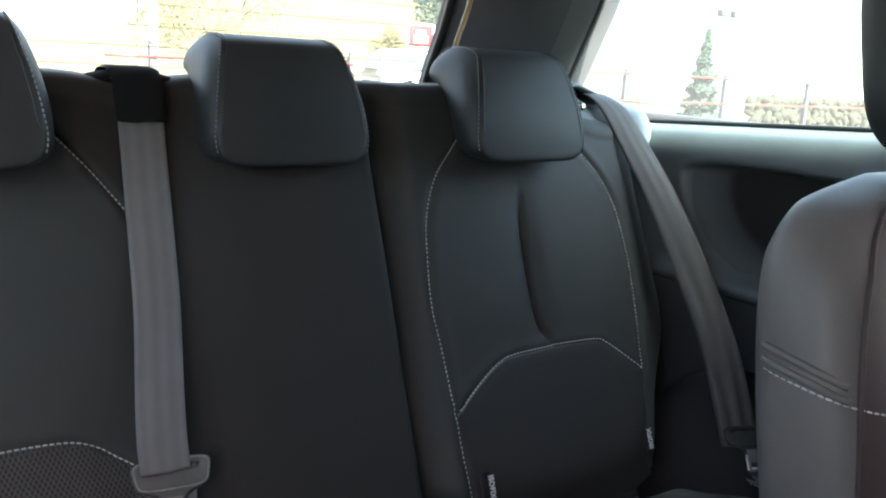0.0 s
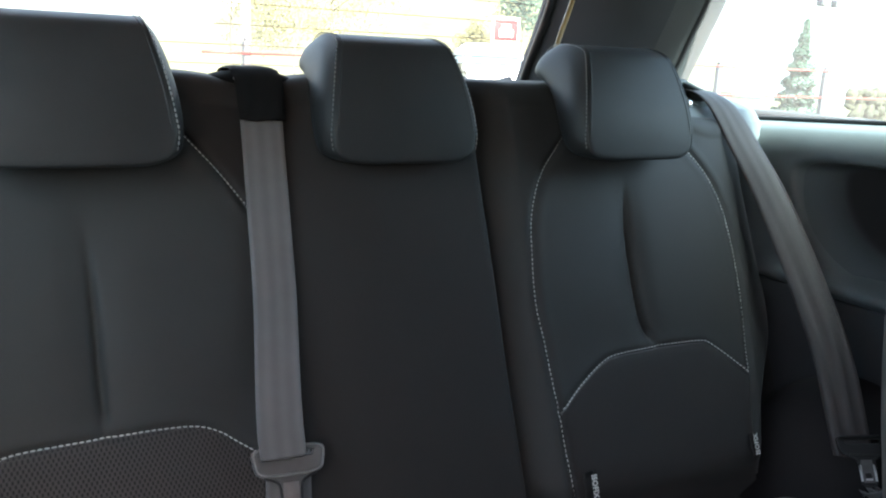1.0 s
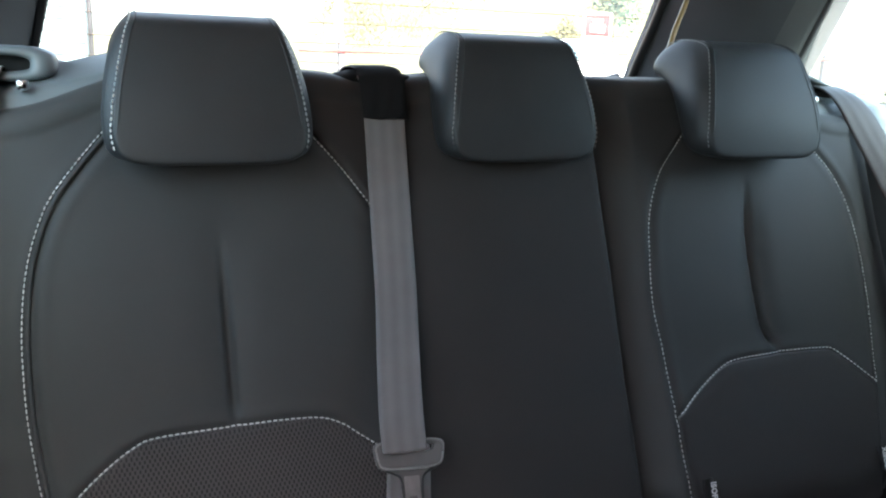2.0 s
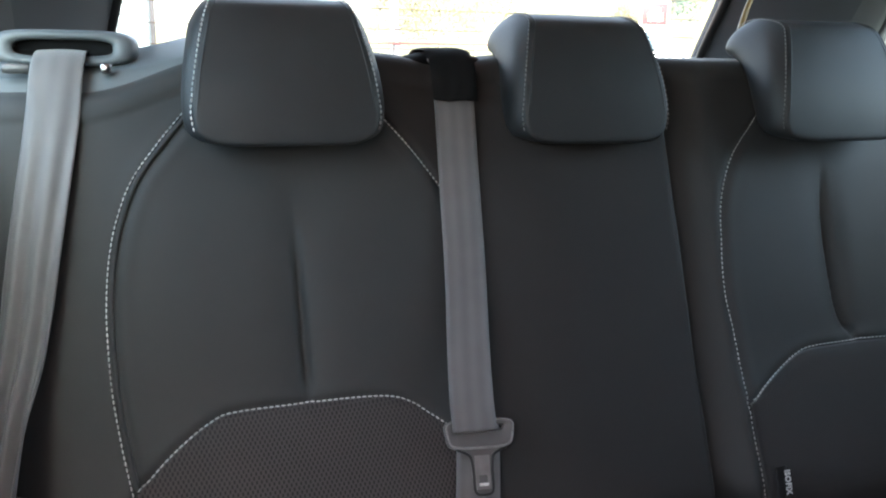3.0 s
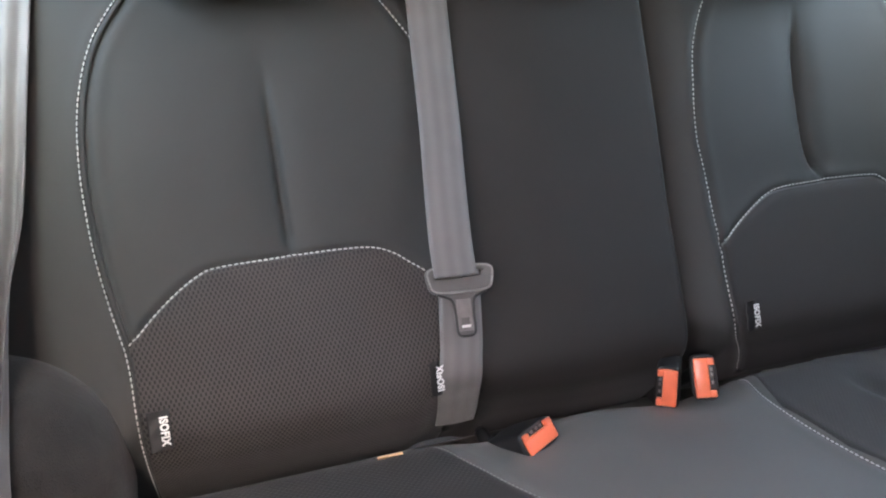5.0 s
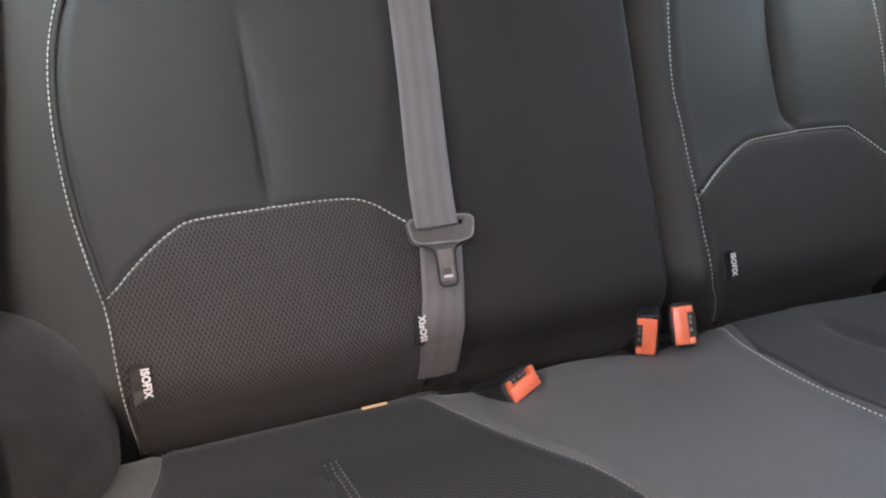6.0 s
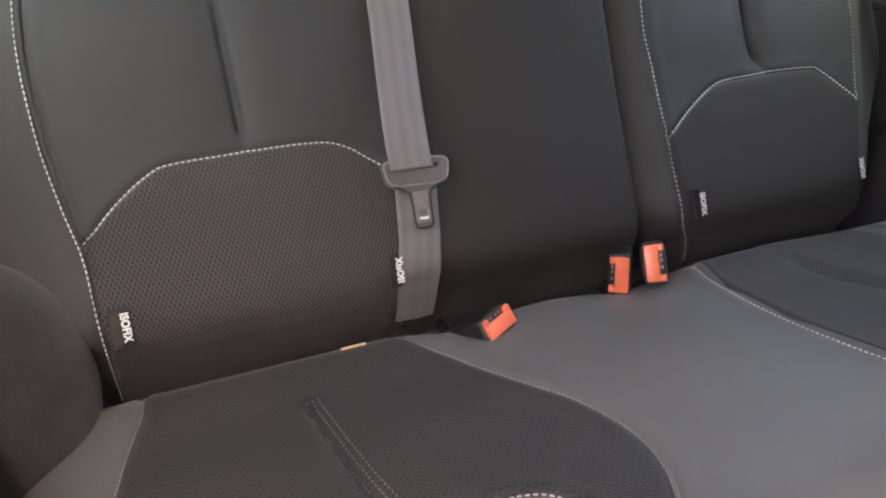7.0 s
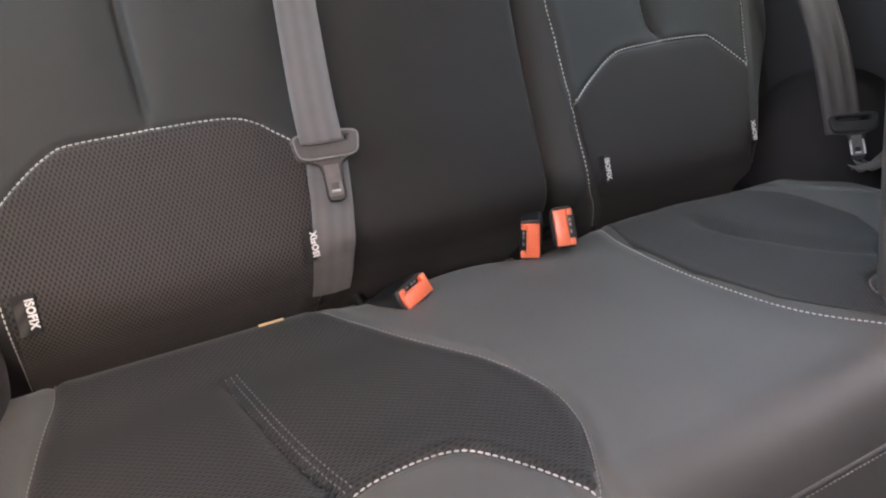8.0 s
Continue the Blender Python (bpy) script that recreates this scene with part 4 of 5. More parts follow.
# belt by the narrow seat back's outer side, with its tongue
far_belt = thing("seat_belt", (0.60, 0.90, 0.56), "grey outer belt with shade painted in, hanging tongue beside quarter panel", "seat belt", "seat belts")
path = smooth([(0.585, 1.115, 1.083), (0.588, 1.075, 1.077), (0.598, 1.045, 1.055), (0.612, 1.005, 1.000), (0.622, 0.950, 0.930), (0.617, 0.870, 0.830), (0.605, 0.795, 0.735), (0.588, 0.739, 0.645), (0.582, 0.718, 0.606)], 6)
across = smooth([(1, 0, 0), (1, 0.0, 0), (1, -0.2, 0), (1, -0.4, 0), (0.95, -0.6, 0), (0.9, -0.7, 0), (0.9, -0.7, 0), (0.9, -0.7, 0), (0.9, -0.7, 0)], 6)
part("webbing", ribbon(path, across, [0.0475, 0.050, 0.054, 0.056, 0.054, 0.050], crown=0.001, curl=[0, 0, 0, 0, 0.001, 0.002, 0.002]), WEB_SHADED, far_belt)
down = frame_of((0.5925, 0.719, 0.636), (0.76, -0.60, 0.16), (-0.45, -0.62, 0.55)) @ Matrix.Diagonal((1, -1, 1, 1))
far_tongue = tongue(far_belt, down, 0.84, PLASTIC_DARK)
for cx in (-0.0105, 0.0105):
    bm = bmesh.new()
    box(bm, (cx, 0.0590, 0.0040), (0.0034, 0.0260, 0.0016), 0.0005)
    bmesh.ops.transform(bm, matrix=down @ Matrix.Scale(0.84, 4), verts=bm.verts)
    part("tab_edge", bm, GLINT_STEEL, far_tongue, "steel tab edge with glint painted pale", smooth=False)
loop = smooth([(0.588, 0.706, 0.572), (0.592, 0.692, 0.566), (0.598, 0.676, 0.568), (0.608, 0.660, 0.584), (0.626, 0.645, 0.622), (0.650, 0.640, 0.660)], 6)
part("webbing", ribbon(loop, np.tile((0.62, -0.66, 0.30), (len(loop), 1)), [0.030, 0.036, 0.040, 0.046], crown=0.002, curl=[0.003, 0.004, 0.003, 0.002]), WEB, far_belt, "crumpled lower webbing")


# ---- buckles ----
def buckle(tip, axis, long, label, tail, slot_side=1):
    """Belt buckle: black housing, orange press button with a slot beside it, on a webbing tail. tip: middle of the button's face."""
    axis = Vector(axis).normalized()
    root = thing("belt_buckle", tuple(Vector(tip) - axis * 0.05), label, "belt buckle", "belt buckles")
    m = frame_of(Vector(tip), axis, Vector(long))  # x: out of the face, z: the face's long side, y: its short side
    bm = bmesh.new()
    rows = []
    for x, hy, hz in ((-0.075, 0.010, 0.019), (-0.060, 0.0125, 0.0235), (-0.030, 0.0142, 0.0258), (-0.006, 0.0147, 0.0262), (0.0005, 0.0143, 0.0258), (0.0005, 0.0120, 0.0236), (-0.006, 0.0120, 0.0236)):
        w = np.linspace(0, 2 * np.pi, 28, endpoint=False) + 0.11
        y = hy * np.sign(np.cos(w)) * np.abs(np.cos(w)) ** 0.42
        z = hz * np.sign(np.sin(w)) * np.abs(np.sin(w)) ** 0.42
        rows.append([tuple(m @ Vector((x, a, b))) for a, b in zip(y, z)])
    me = grid(np.array(rows), wrap=True, name="housing", flip=True)
    bm.from_mesh(me)
    bpy.data.meshes.remove(me)
    bm.verts.ensure_lookup_table()
    bm.faces.new([bm.verts[i] for i in range(28)])
    bmesh.ops.recalc_face_normals(bm, faces=bm.faces)
    part("housing", bm, PLASTIC_DARK, root)
    k = slot_side
    bm = bmesh.new()
    box(bm, (0.0, -k * 0.0033, 0), (0.0075, 0.0170, 0.0455), 0.0020)
    box(bm, (0.0, k * 0.0080, 0.0185), (0.0075, 0.0075, 0.0085), 0.0015)
    box(bm, (0.0, k * 0.0080, -0.0185), (0.0075, 0.0075, 0.0085), 0.0015)
    bmesh.ops.transform(bm, matrix=m, verts=bm.verts)
    part("button", bm, ORANGE, root, "orange press button")
    bm = bmesh.new()
    box(bm, (-0.003, k * 0.0085, 0), (0.0020, 0.0058, 0.0270), 0.0004)
    bmesh.ops.transform(bm, matrix=m, verts=bm.verts)
    slot = part("slot", bm, PLASTIC_DARK, root)
    bm = bmesh.new()
    for zz in (-0.006, 0.003, 0.009):
        box(bm, (-0.0015, k * 0.0085, zz), (0.0014, 0.0030, 0.0040), 0.0004)
    bmesh.ops.transform(bm, matrix=m, verts=bm.verts)
    part("latch", bm, STEEL_DARK, slot, "small bright latch")
    a = Vector(tip) - axis * 0.070
    path = smooth([tuple(a), tuple(a - axis * 0.02), tuple(Vector(tail))], 6)
    part("strap", tube(path, np.linspace(0.012, 0.008, len(path)), 12), PLASTIC_DARK, root)
    return root


buckle((-0.126, 0.735, 0.5475), (0.28, -0.70, 0.52), (0.90, -0.02, 0.36), "black belt buckle with orange button lying on cushion", (-0.155, 0.83, 0.500), -1)
buckle((0.057, 0.768, 0.549), (-0.62, -0.76, 0.12), (-0.02, 0.05, 1.0), "black belt buckle with orange button standing in seat gap", (0.12, 0.84, 0.50), -1)
buckle((0.092, 0.747, 0.567), (-0.50, -0.74, 0.42), (-0.02, 0.30, 0.95), "black belt buckle with orange button beside its twin", (0.12, 0.84, 0.50), 1)


# ---- side bolsters over the wheel arches ----
def wheel_bolster(side):
    root = thing("side_bolster", (side * 0.66, 0.80, 0.42), "dark fuzzy carpeted bolster over the wheel arch", "side bolster", "side bolsters")
    rows = []
    for v in np.linspace(-0.5, 0.5, 30):
        c, s = math.cos(v * math.pi), math.sin(v * math.pi)
        w = np.linspace(0, 2 * np.pi, 48, endpoint=False)
        cx = np.sign(np.cos(w)) * np.abs(np.cos(w)) ** 0.85
        cy = np.sign(np.sin(w)) * np.abs(np.sin(w)) ** 0.85
        wob = 1 + 0.015 * np.sin(3 * w + 4 * v)
        rows.append(np.stack([side * 0.685 + 0.152 * c ** 0.9 * cx * wob, 0.800 + 0.135 * c ** 0.9 * cy * wob, (0.52 if side > 0 else 0.552) + 0.150 * np.sign(s) * abs(s) ** 0.95 + 0 * w], -1))
    part("padding", grid(rows, wrap=True, name="padding"), CARPET if side < 0 else RECESS, root)
    return root


wheel_bolster(-1)
wheel_bolster(1)


# ---- car shell ----
def slab(name, centre, size, material, label, bevel=0.01, turn=None):
    bm = bmesh.new()
    box(bm, (0, 0, 0), size, bevel, turn, 3)
    ob = part(name, bm, material)
    ob.location = centre
    return tagged(ob, label, name.split("_")[0], kind="structure")


def recess_share(y, z):
    """Nought in the recess's middle, one at its rim: a flat-topped hollow with a widely rounded lower rear corner."""
    ay = np.where(y > 0.78, (y - 0.78) / 0.178, np.maximum(0.48 - y, 0) / 0.08)
    az = np.where(z > 0.955, (z - 0.955) / 0.032, (0.955 - z) / 0.143)
    return np.where(z > 0.955, (ay ** 4 + az ** 4) ** 0.25, np.hypot(ay, az))


def quarter_panel(side):
    """Rear side trim: broad rolled sill under the window, a deep rounded recess above a ledge, darker lower part."""
    y, v = np.meshgrid(np.linspace(0.30, 1.32, 150), np.linspace(0, 1, 150))
    top = 1.044 + 0.0515 * (0.923 - y)
    z = 0.26 + v * (top - 0.26)
    x = 0.690 + 0.066 * (1 - sstep(0.78, 1.10, recess_share(y, z)))
    x = x - 0.016 * np.exp(-((z - 0.800) / 0.017) ** 2) * sstep(0.40, 0.50, y) * (1 - sstep(0.95, 1.02, y))
    x = x + 0.030 * (1 - sstep(0.770, 0.790, z))
    roll = np.clip((z - top + 0.072) / 0.072, 0, 1)
    x = x + 0.024 * roll ** 3.5 + 0.031 * roll ** 20
    me = grid(np.stack([side * x, y, z], -1), name="quarter_panel", flip=side > 0)
    ob = part("wall_right" if side > 0 else "wall_left", me, PLASTIC_TRIM)
    tagged(ob, "grey grained plastic quarter trim with deep rounded recess", "trim panel", kind="structure")
    bm = bmesh.new()
    box(bm, (side * 0.80, 0.81, 0.65), (0.03, 1.04, 0.80), 0.01)
    tagged(part("wall_outer", bm, PILLAR), "plain outer side skin behind the trim", "wall", kind="structure")
    # recess shade painted as a dark lining that fades into the trim colour
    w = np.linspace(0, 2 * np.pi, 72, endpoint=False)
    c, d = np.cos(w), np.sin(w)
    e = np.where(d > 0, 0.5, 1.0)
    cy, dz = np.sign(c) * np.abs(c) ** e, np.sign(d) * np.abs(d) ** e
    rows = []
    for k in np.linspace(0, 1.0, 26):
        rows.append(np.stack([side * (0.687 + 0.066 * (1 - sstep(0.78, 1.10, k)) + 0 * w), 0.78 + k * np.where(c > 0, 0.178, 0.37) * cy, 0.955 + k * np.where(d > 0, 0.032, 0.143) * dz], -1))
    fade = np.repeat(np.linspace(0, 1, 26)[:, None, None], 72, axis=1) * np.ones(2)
    part("shade_inlay", grid(rows, fade, wrap=True, name="shade_inlay", flip=side < 0), POCKET_SHADE, ob, "dark pocket lining with recess shade painted in, fading at rim")
    bm = bmesh.new()
    box(bm, (side * 0.716, 0.81, 0.525), (0.012, 1.0, 0.50), 0.004)
    part("lower_trim", bm, PILLAR, ob)
    return ob


quarter_panel(1)
quarter_panel(-1)


def shoulder_trim(side):
    """Plastic cover at the seat back's outer top corner, with the belt's slot and bezel."""
    root = thing("shoulder_trim", (side * 0.58, 1.09, 1.04), "grey plastic corner cover with belt slot bezel", "trim panel", "shoulder covers")
    s = np.linspace(0, 1, 40)
    rows = []
    for v in np.linspace(0, 1, 24):
        x = 0.455 + s * 0.24
        low = np.interp(x, (0.455, 0.50, 0.56, 0.62, 0.70), (1.070, 1.058, 1.048, 1.044, 1.044))
        y = 1.052 + 0.105 * v + 0.0 * x
        z = low - 0.012 + 0.030 * v ** 0.7 + 0.012 * sstep(0.0, 0.2, v)
        rows.append(np.stack([side * x, y, z], -1))
    front = np.array(rows[0])
    front[:, 2] -= 0.06
    rows = [front] + rows
    part("cover", grid(rows, name="cover", flip=side < 0), PLASTIC_TRIM, root)
    # bezel: a rounded frame round the slot
    c = Vector((side * 0.583, 1.088, 1.0855))
    rows = []
    w = np.linspace(0, 2 * np.pi, 56, endpoint=False)
    ex, ez = np.sign(np.cos(w)) * np.abs(np.cos(w)) ** 0.5, np.sign(np.sin(w)) * np.abs(np.sin(w)) ** 0.6
    for hx, hz, out in ((0.050, 0.0085, 0.016), (0.050, 0.0090, 0.004), (0.0515, 0.0105, 0.0), (0.058, 0.0135, -0.003), (0.067, 0.0165, -0.0015), (0.073, 0.0185, 0.004), (0.075, 0.0195, 0.016), (0.075, 0.0195, 0.04)):
        rows.append(np.stack([c.x + hx * ex, c.y + out + 0.30 * hz * ez, c.z + hz * ez - (0.004 + 0.34 * np.maximum(0, hx * ex + 0.03) if side > 0 else 0.0)], -1))
    part("bezel", grid(rows, wrap=True, name="bezel"), PLASTIC_TRIM, root)
    # black sheet closes the slot, standing in for the shade inside
    floor = [rows[1]] + [rows[0] + k * (rows[0].mean(0) - rows[0]) for k in (0.0, 0.5, 0.98)]
    part("slot", grid(floor, wrap=True, name="slot"), MATT, root, "black sheet in the slot for its dark depth")
    bm = bmesh.new()
    box(bm, (c.x + side * 0.044, 1.066, 1.0640 - (0.008 if side > 0 else 0.0)), (0.030, 0.012, 0.011), 0.005)
    part("clip", bm, PLASTIC_TONGUE, root, "small grey clip under belt")
    bm = bmesh.new()
    box(bm, (c.x - side * 0.044, 1.064, 1.0650 - (0.004 if side > 0 else 0.0)), (0.012, 0.012, 0.012), 0.004)
    part("pin", bm, STEEL, root, "bright pin")
    return root


shoulder_trim(-1)
shoulder_trim(1)

slab("floor", (0, 0.2, 0.22), (1.5, 3.6, 0.05), CARPET, "dark carpeted car floor")
slab("ceiling", (0, 0.06, 1.425), (1.30, 2.62, 0.04), HEADLINER, "pale cloth headliner")
slab("parcel_shelf", (0, 1.42, 1.005), (1.30, 0.46, 0.03), CARPET, "dark carpeted parcel shelf behind the seat back")
slab("tailgate_panel", (0, 1.72, 0.66), (1.40, 0.06, 0.80), PILLAR, "dark tailgate trim panel")
# unseen; added in the windscreen's place to shut out light from the front
slab("wall_front", (0, -1.24, 1.10), (1.50, 0.04, 0.80), PILLAR, "unseen dark wall added to block windscreen light")
slab("dashboard", (0, -0.98, 0.62), (1.44, 0.50, 0.74), PILLAR, "dark dashboard behind the camera", 0.06)
for side, tail in ((1, "right"), (-1, "left")):
    slab("rail_" + tail, (side * 0.66, 0.375, 1.395), (0.10, 2.05, 0.07), HEADLINER, "pale roof rail trim", 0.02)
    # broad fin-shaped pillar behind the front door, wide at the waist
    rows = []
    for z, rear in ((0.98, 0.56), (1.08, 0.55), (1.16, 0.52), (1.22, 0.47), (1.28, 0.41), (1.34, 0.37), (1.42, 0.36)):
        # unseen; also limits quarter-window light, the left cut narrower to let more in
        rear = rear if side > 0 else 0.5 * rear + 0.16
        lean = 0.735 - 0.16 * max(0.0, z - 1.08)
        rows.append([(side * (lean + dx), y, z) for dx, y in ((0.0, 0.19), (-0.02, 0.23), (-0.02, rear - 0.04), (0.0, rear), (0.03, rear), (0.03, 0.19))])
    tagged(part("pillar_" + tail, grid(rows, wrap=True, name="pillar"), PILLAR), "dark fin-shaped door pillar", "pillar", kind="structure")
# unseen side walls added to narrow the light from the door windows
slab("wall_door_right", (0.72, -0.66, 1.16), (0.05, 1.14, 0.50), PILLAR, "unseen dark wall added to narrow door window light", 0.02)
slab("door_right", (0.74, -0.35, 0.60), (0.06, 1.28, 0.70), PILLAR, "dark closed front door trim", 0.02)
slab("wall_door_left", (-0.72, -0.835, 1.16), (0.05, 0.77, 0.50), PILLAR, "unseen dark wall added to narrow door window light", 0.02)
# unseen; set shut without glass, so light enters only above it
slab("door_left", (-0.74, -0.35, 0.60), (0.06, 1.28, 0.70), PILLAR, "unseen shut front door, open above it to let light in", 0.02)


def rear_pillar(side):
    """Broad rear pillar between the quarter window and the rear window, of cloth, its forward edge painted paler for
    window light.
    """
    a = smooth([(0.700, 1.292, 1.090), (0.698, 1.250, 1.166), (0.690, 1.202, 1.246), (0.660, 1.150, 1.330), (0.630, 1.110, 1.400)], 6)
    b = smooth([(0.600, 1.645, 1.035), (0.577, 1.575, 1.105), (0.542, 1.465, 1.205), (0.508, 1.375, 1.305), (0.474, 1.300, 1.400)], 6)
    rows, pale = [], []
    n = len(a)
    for s in np.linspace(0, 1, 30):
        p = a + s * (b - a)
        bulge = -0.035 * math.sin(math.pi * s) + 0.0
        p = p + np.array((bulge * 0.6, bulge * 0.5, 0))
        p[:, 0] *= side
        (pale if s < 0.20 else rows).append(p)
    rows.insert(0, pale[-1])
    out = rows[-1].copy()
    out[:, 1] += 0.05
    rows.append(out)
    ob = part("pillar_rear", grid(rows, name="pillar_rear", flip=side < 0), PILLAR)
    tagged(ob, "dark cloth rear pillar beside the rear window", "pillar", kind="structure")
    lip = pale[0].copy()
    lip[:, 0] += side * 0.05
    part("pillar_edge", grid([lip] + pale, name="pillar_edge", flip=side < 0), PILLAR_LIT, ob, "pillar edge with window light painted in")
    p = a.copy()
    p[:, 0] *= side
    part("seal", tube(p + np.array((side * 0.006, 0.0, 0)), 0.006, 8), RUBBER, ob)
    q = b.copy()
    q[:, 0] *= side
    part("seal", tube(q + np.array((-side * 0.004, 0.012, 0)), 0.009, 8), RUBBER, ob)
    # painted body edge that shows beside the pillar trim
    q = smooth([(0.4585, 1.330, 1.120), (0.4760, 1.338, 1.165), (0.4950, 1.340, 1.215), (0.5050, 1.330, 1.280)], 6)
    if side > 0:
        part("body_edge", tube(q, 0.0050, 8), PAINT, ob, "amber painted body edge")
    return ob


rear_pillar(1)
rear_pillar(-1)


# ---- glass ----
def pane(name, corners, label, wires=0):
    """A thin pane between four corners: low left, low right, high right, high left."""
    c = np.array(corners, float)
    rows = []
    for v in np.linspace(0, 1, 9):
        l, r = c[0] + v * (c[3] - c[0]), c[1] + v * (c[2] - c[1])
        rows.append(l + np.linspace(0, 1, 9)[:, None] * (r - l))
    ob = thing(name, (0, 0, 0), label, "window", kind="structure")
    part("pane", grid(rows, name="pane"), GLASS_REAR if wires else GLASS, ob)
    for k in range(wires):
        v = (k + 0.6) / wires
        l, r = c[0] + v * (c[3] - c[0]), c[1] + v * (c[2] - c[1])
        part("heater_wire", tube(np.linspace(l + 0.03 * (r - l), r - 0.03 * (r - l), 6) + np.array((0, -0.003, 0)), 0.0007, 5), WIRE, ob)
    return ob


pane("window_1", [(-0.605, 1.665, 1.03), (0.605, 1.665, 1.03), (0.480, 1.315, 1.41), (-0.480, 1.315, 1.41)], "heated rear window glass with fine wires", 11)
pane("window_2", [(0.745, 0.30, 1.04), (0.745, 1.32, 1.04), (0.66, 1.12, 1.40), (0.66, 0.30, 1.40)], "fixed rear quarter window glass")
pane("window_3", [(-0.745, 0.30, 1.04), (-0.745, 1.32, 1.04), (-0.66, 1.12, 1.40), (-0.66, 0.30, 1.40)], "fixed rear quarter window glass")
for side in (1, -1):
    sill = np.array([(side * 0.742, y, 1.047 + 0.0515 * (0.923 - y)) for y in np.linspace(0.31, 1.28, 20)])
    seal = part("window_seal", tube(sill, 0.0035, 8), RUBBER)
    tagged(seal, "black rubber seal under the quarter window", "seal", kind="structure")
sill = np.array([(x, 1.655 - 0.02 * (abs(x) / 0.55) ** 2, 1.042 + 0.03 * (abs(x) / 0.56) ** 6) for x in np.linspace(-0.56, 0.56, 40)])
tagged(part("window_seal", tube(sill, 0.010, 8), RUBBER), "black rubber seal under the rear window", "seal", kind="structure")


# ---- front passenger seat ----
front_seat = thing("front_seat", (0.36, 0.33, 0.30), "grey leather front seat with dark insert and piping", "car seat")
FX = 0.479
FRONT_HALF = smooth([(0.45, 0.205), (0.60, 0.212), (0.80, 0.214), (0.88, 0.212), (0.93, 0.204), (0.965, 0.189), (0.992, 0.165), (1.012, 0.128), (1.030, 0.060)], 12)


def front_back_ring(z):
    """Outline of the front seat's back at a height: broad bolsters, hollow middle."""
    y0 = 0.392 + 0.22 * (z - 0.90)
    half = np.interp(z, FRONT_HALF[:, 0], FRONT_HALF[:, 1])
    deep = np.interp(z, (0.45, 0.80, 0.955, 1.003, 1.030), (0.085, 0.080, 0.070, 0.055, 0.022))
    w = np.linspace(0, 2 * np.pi, 72, endpoint=False)
    cx = np.sign(np.cos(w)) * np.abs(np.cos(w)) ** 0.55
    cy = np.sign(np.sin(w)) * np.abs(np.sin(w)) ** 0.75
    x = half * cx
    y = deep * cy
    hollow = 0.030 * np.exp(-(x / 0.13) ** 4) * (cy < 0) * np.clip((1.04 - z) / 0.2, 0, 1)
    return np.stack([FX + x, y0 + 0.085 + y + hollow, np.full_like(x, z)], -1)


zs = np.concatenate([np.linspace(0.45, 0.95, 40), np.linspace(0.955, 1.030, 16)])
rings = [front_back_ring(z) for z in zs]
rings.append(np.repeat(rings[-1].mean(0)[None], 72, 0))
part("backrest", grid(rings, wrap=True, name="backrest"), FRONT_LEATHER, front_seat)


def front_line(zf, k0, k1, lift):
    """A line round the inner side and face of the backrest; zf gives its height by share."""
    out = []
    for s in np.linspace(0, 1, 50):
        z = zf(s)
        ring = front_back_ring(z)
        k = k0 + s * (k1 - k0)
        i = int(k) % 72
        p = ring[i] + (k - int(k)) * (ring[(i + 1) % 72] - ring[i])
        c = ring.mean(0)
        o = p - c
        o[2] = 0
        out.append(p + o / np.linalg.norm(o) * lift)
    return np.array(out)


for dz in (0.0, -0.016):
    ln = front_line(lambda s: 0.880 + dz * 0.8 - 0.016 * s ** 1.6, 33, 42.2, 0.0005)
    part("piping", tube(ln, 0.0040, 8), FRONT_LEATHER, front_seat)
ln = front_line(lambda s: 0.859 - 0.034 * s ** 1.4, 33, 54, 0.0015)
part("stitching", stitches(ln, np.array((-0.7, -0.7, 0.1)), 0.0070, 0.0056, 0.0020), THREAD, front_seat, "pale dashed topstitching", smooth=False)
ln = front_line(lambda s: 1.012 - 0.36 * s, 45.5, 41.0, 0.001)
part("piping", tube(ln, 0.0030, 6), FRONT_INSERT, front_seat)
rows = []
for z in np.linspace(0.55, 1.010, 40):
    ring = front_back_ring(z)
    c = ring.mean(0)
    at = np.linspace(np.interp(z, (0.652, 1.012), (41.0, 45.5)), 64, 22)
    seg = np.stack([np.interp(at, np.arange(72), ring[:, k]) for k in range(3)], -1)
    o = seg - c
    o[:, 2] = 0
    rows.append(seg + o / np.linalg.norm(o, axis=1)[:, None] * 0.0015)
part("insert", grid(rows, name="insert"), FRONT_INSERT, front_seat, "dark reddish leather insert")
bm = bmesh.new()
box(bm, (FX, 0.12, 0.44), (0.42, 0.52, 0.18), 0.06, segments=4)
part("cushion", bm, FRONT_LEATHER, front_seat)
bm = bmesh.new()
box(bm, (FX, 0.12, 0.31), (0.40, 0.40, 0.16), 0.02)
part("base", bm, PLASTIC_DARK, front_seat)
rows = []
for v in np.linspace(-1, 1, 33):
    r = max(0.02, 1 - abs(v) ** 4) ** 0.35
    w = np.linspace(0, 2 * np.pi, 40, endpoint=False)
    cx = np.sign(np.cos(w)) * np.abs(np.cos(w)) ** 0.6
    cy = np.sign(np.sin(w)) * np.abs(np.sin(w)) ** 0.75
    half = (0.126 + 0.002 * v) * r
    rows.append(np.stack([FX + half * cx, 0.475 + 0.02 * v + 0.052 * r * cy, np.full(40, 1.148 + 0.105 * v)], -1))
head = part("headrest", grid(rows, wrap=True, name="headrest"), LEATHER, front_seat)
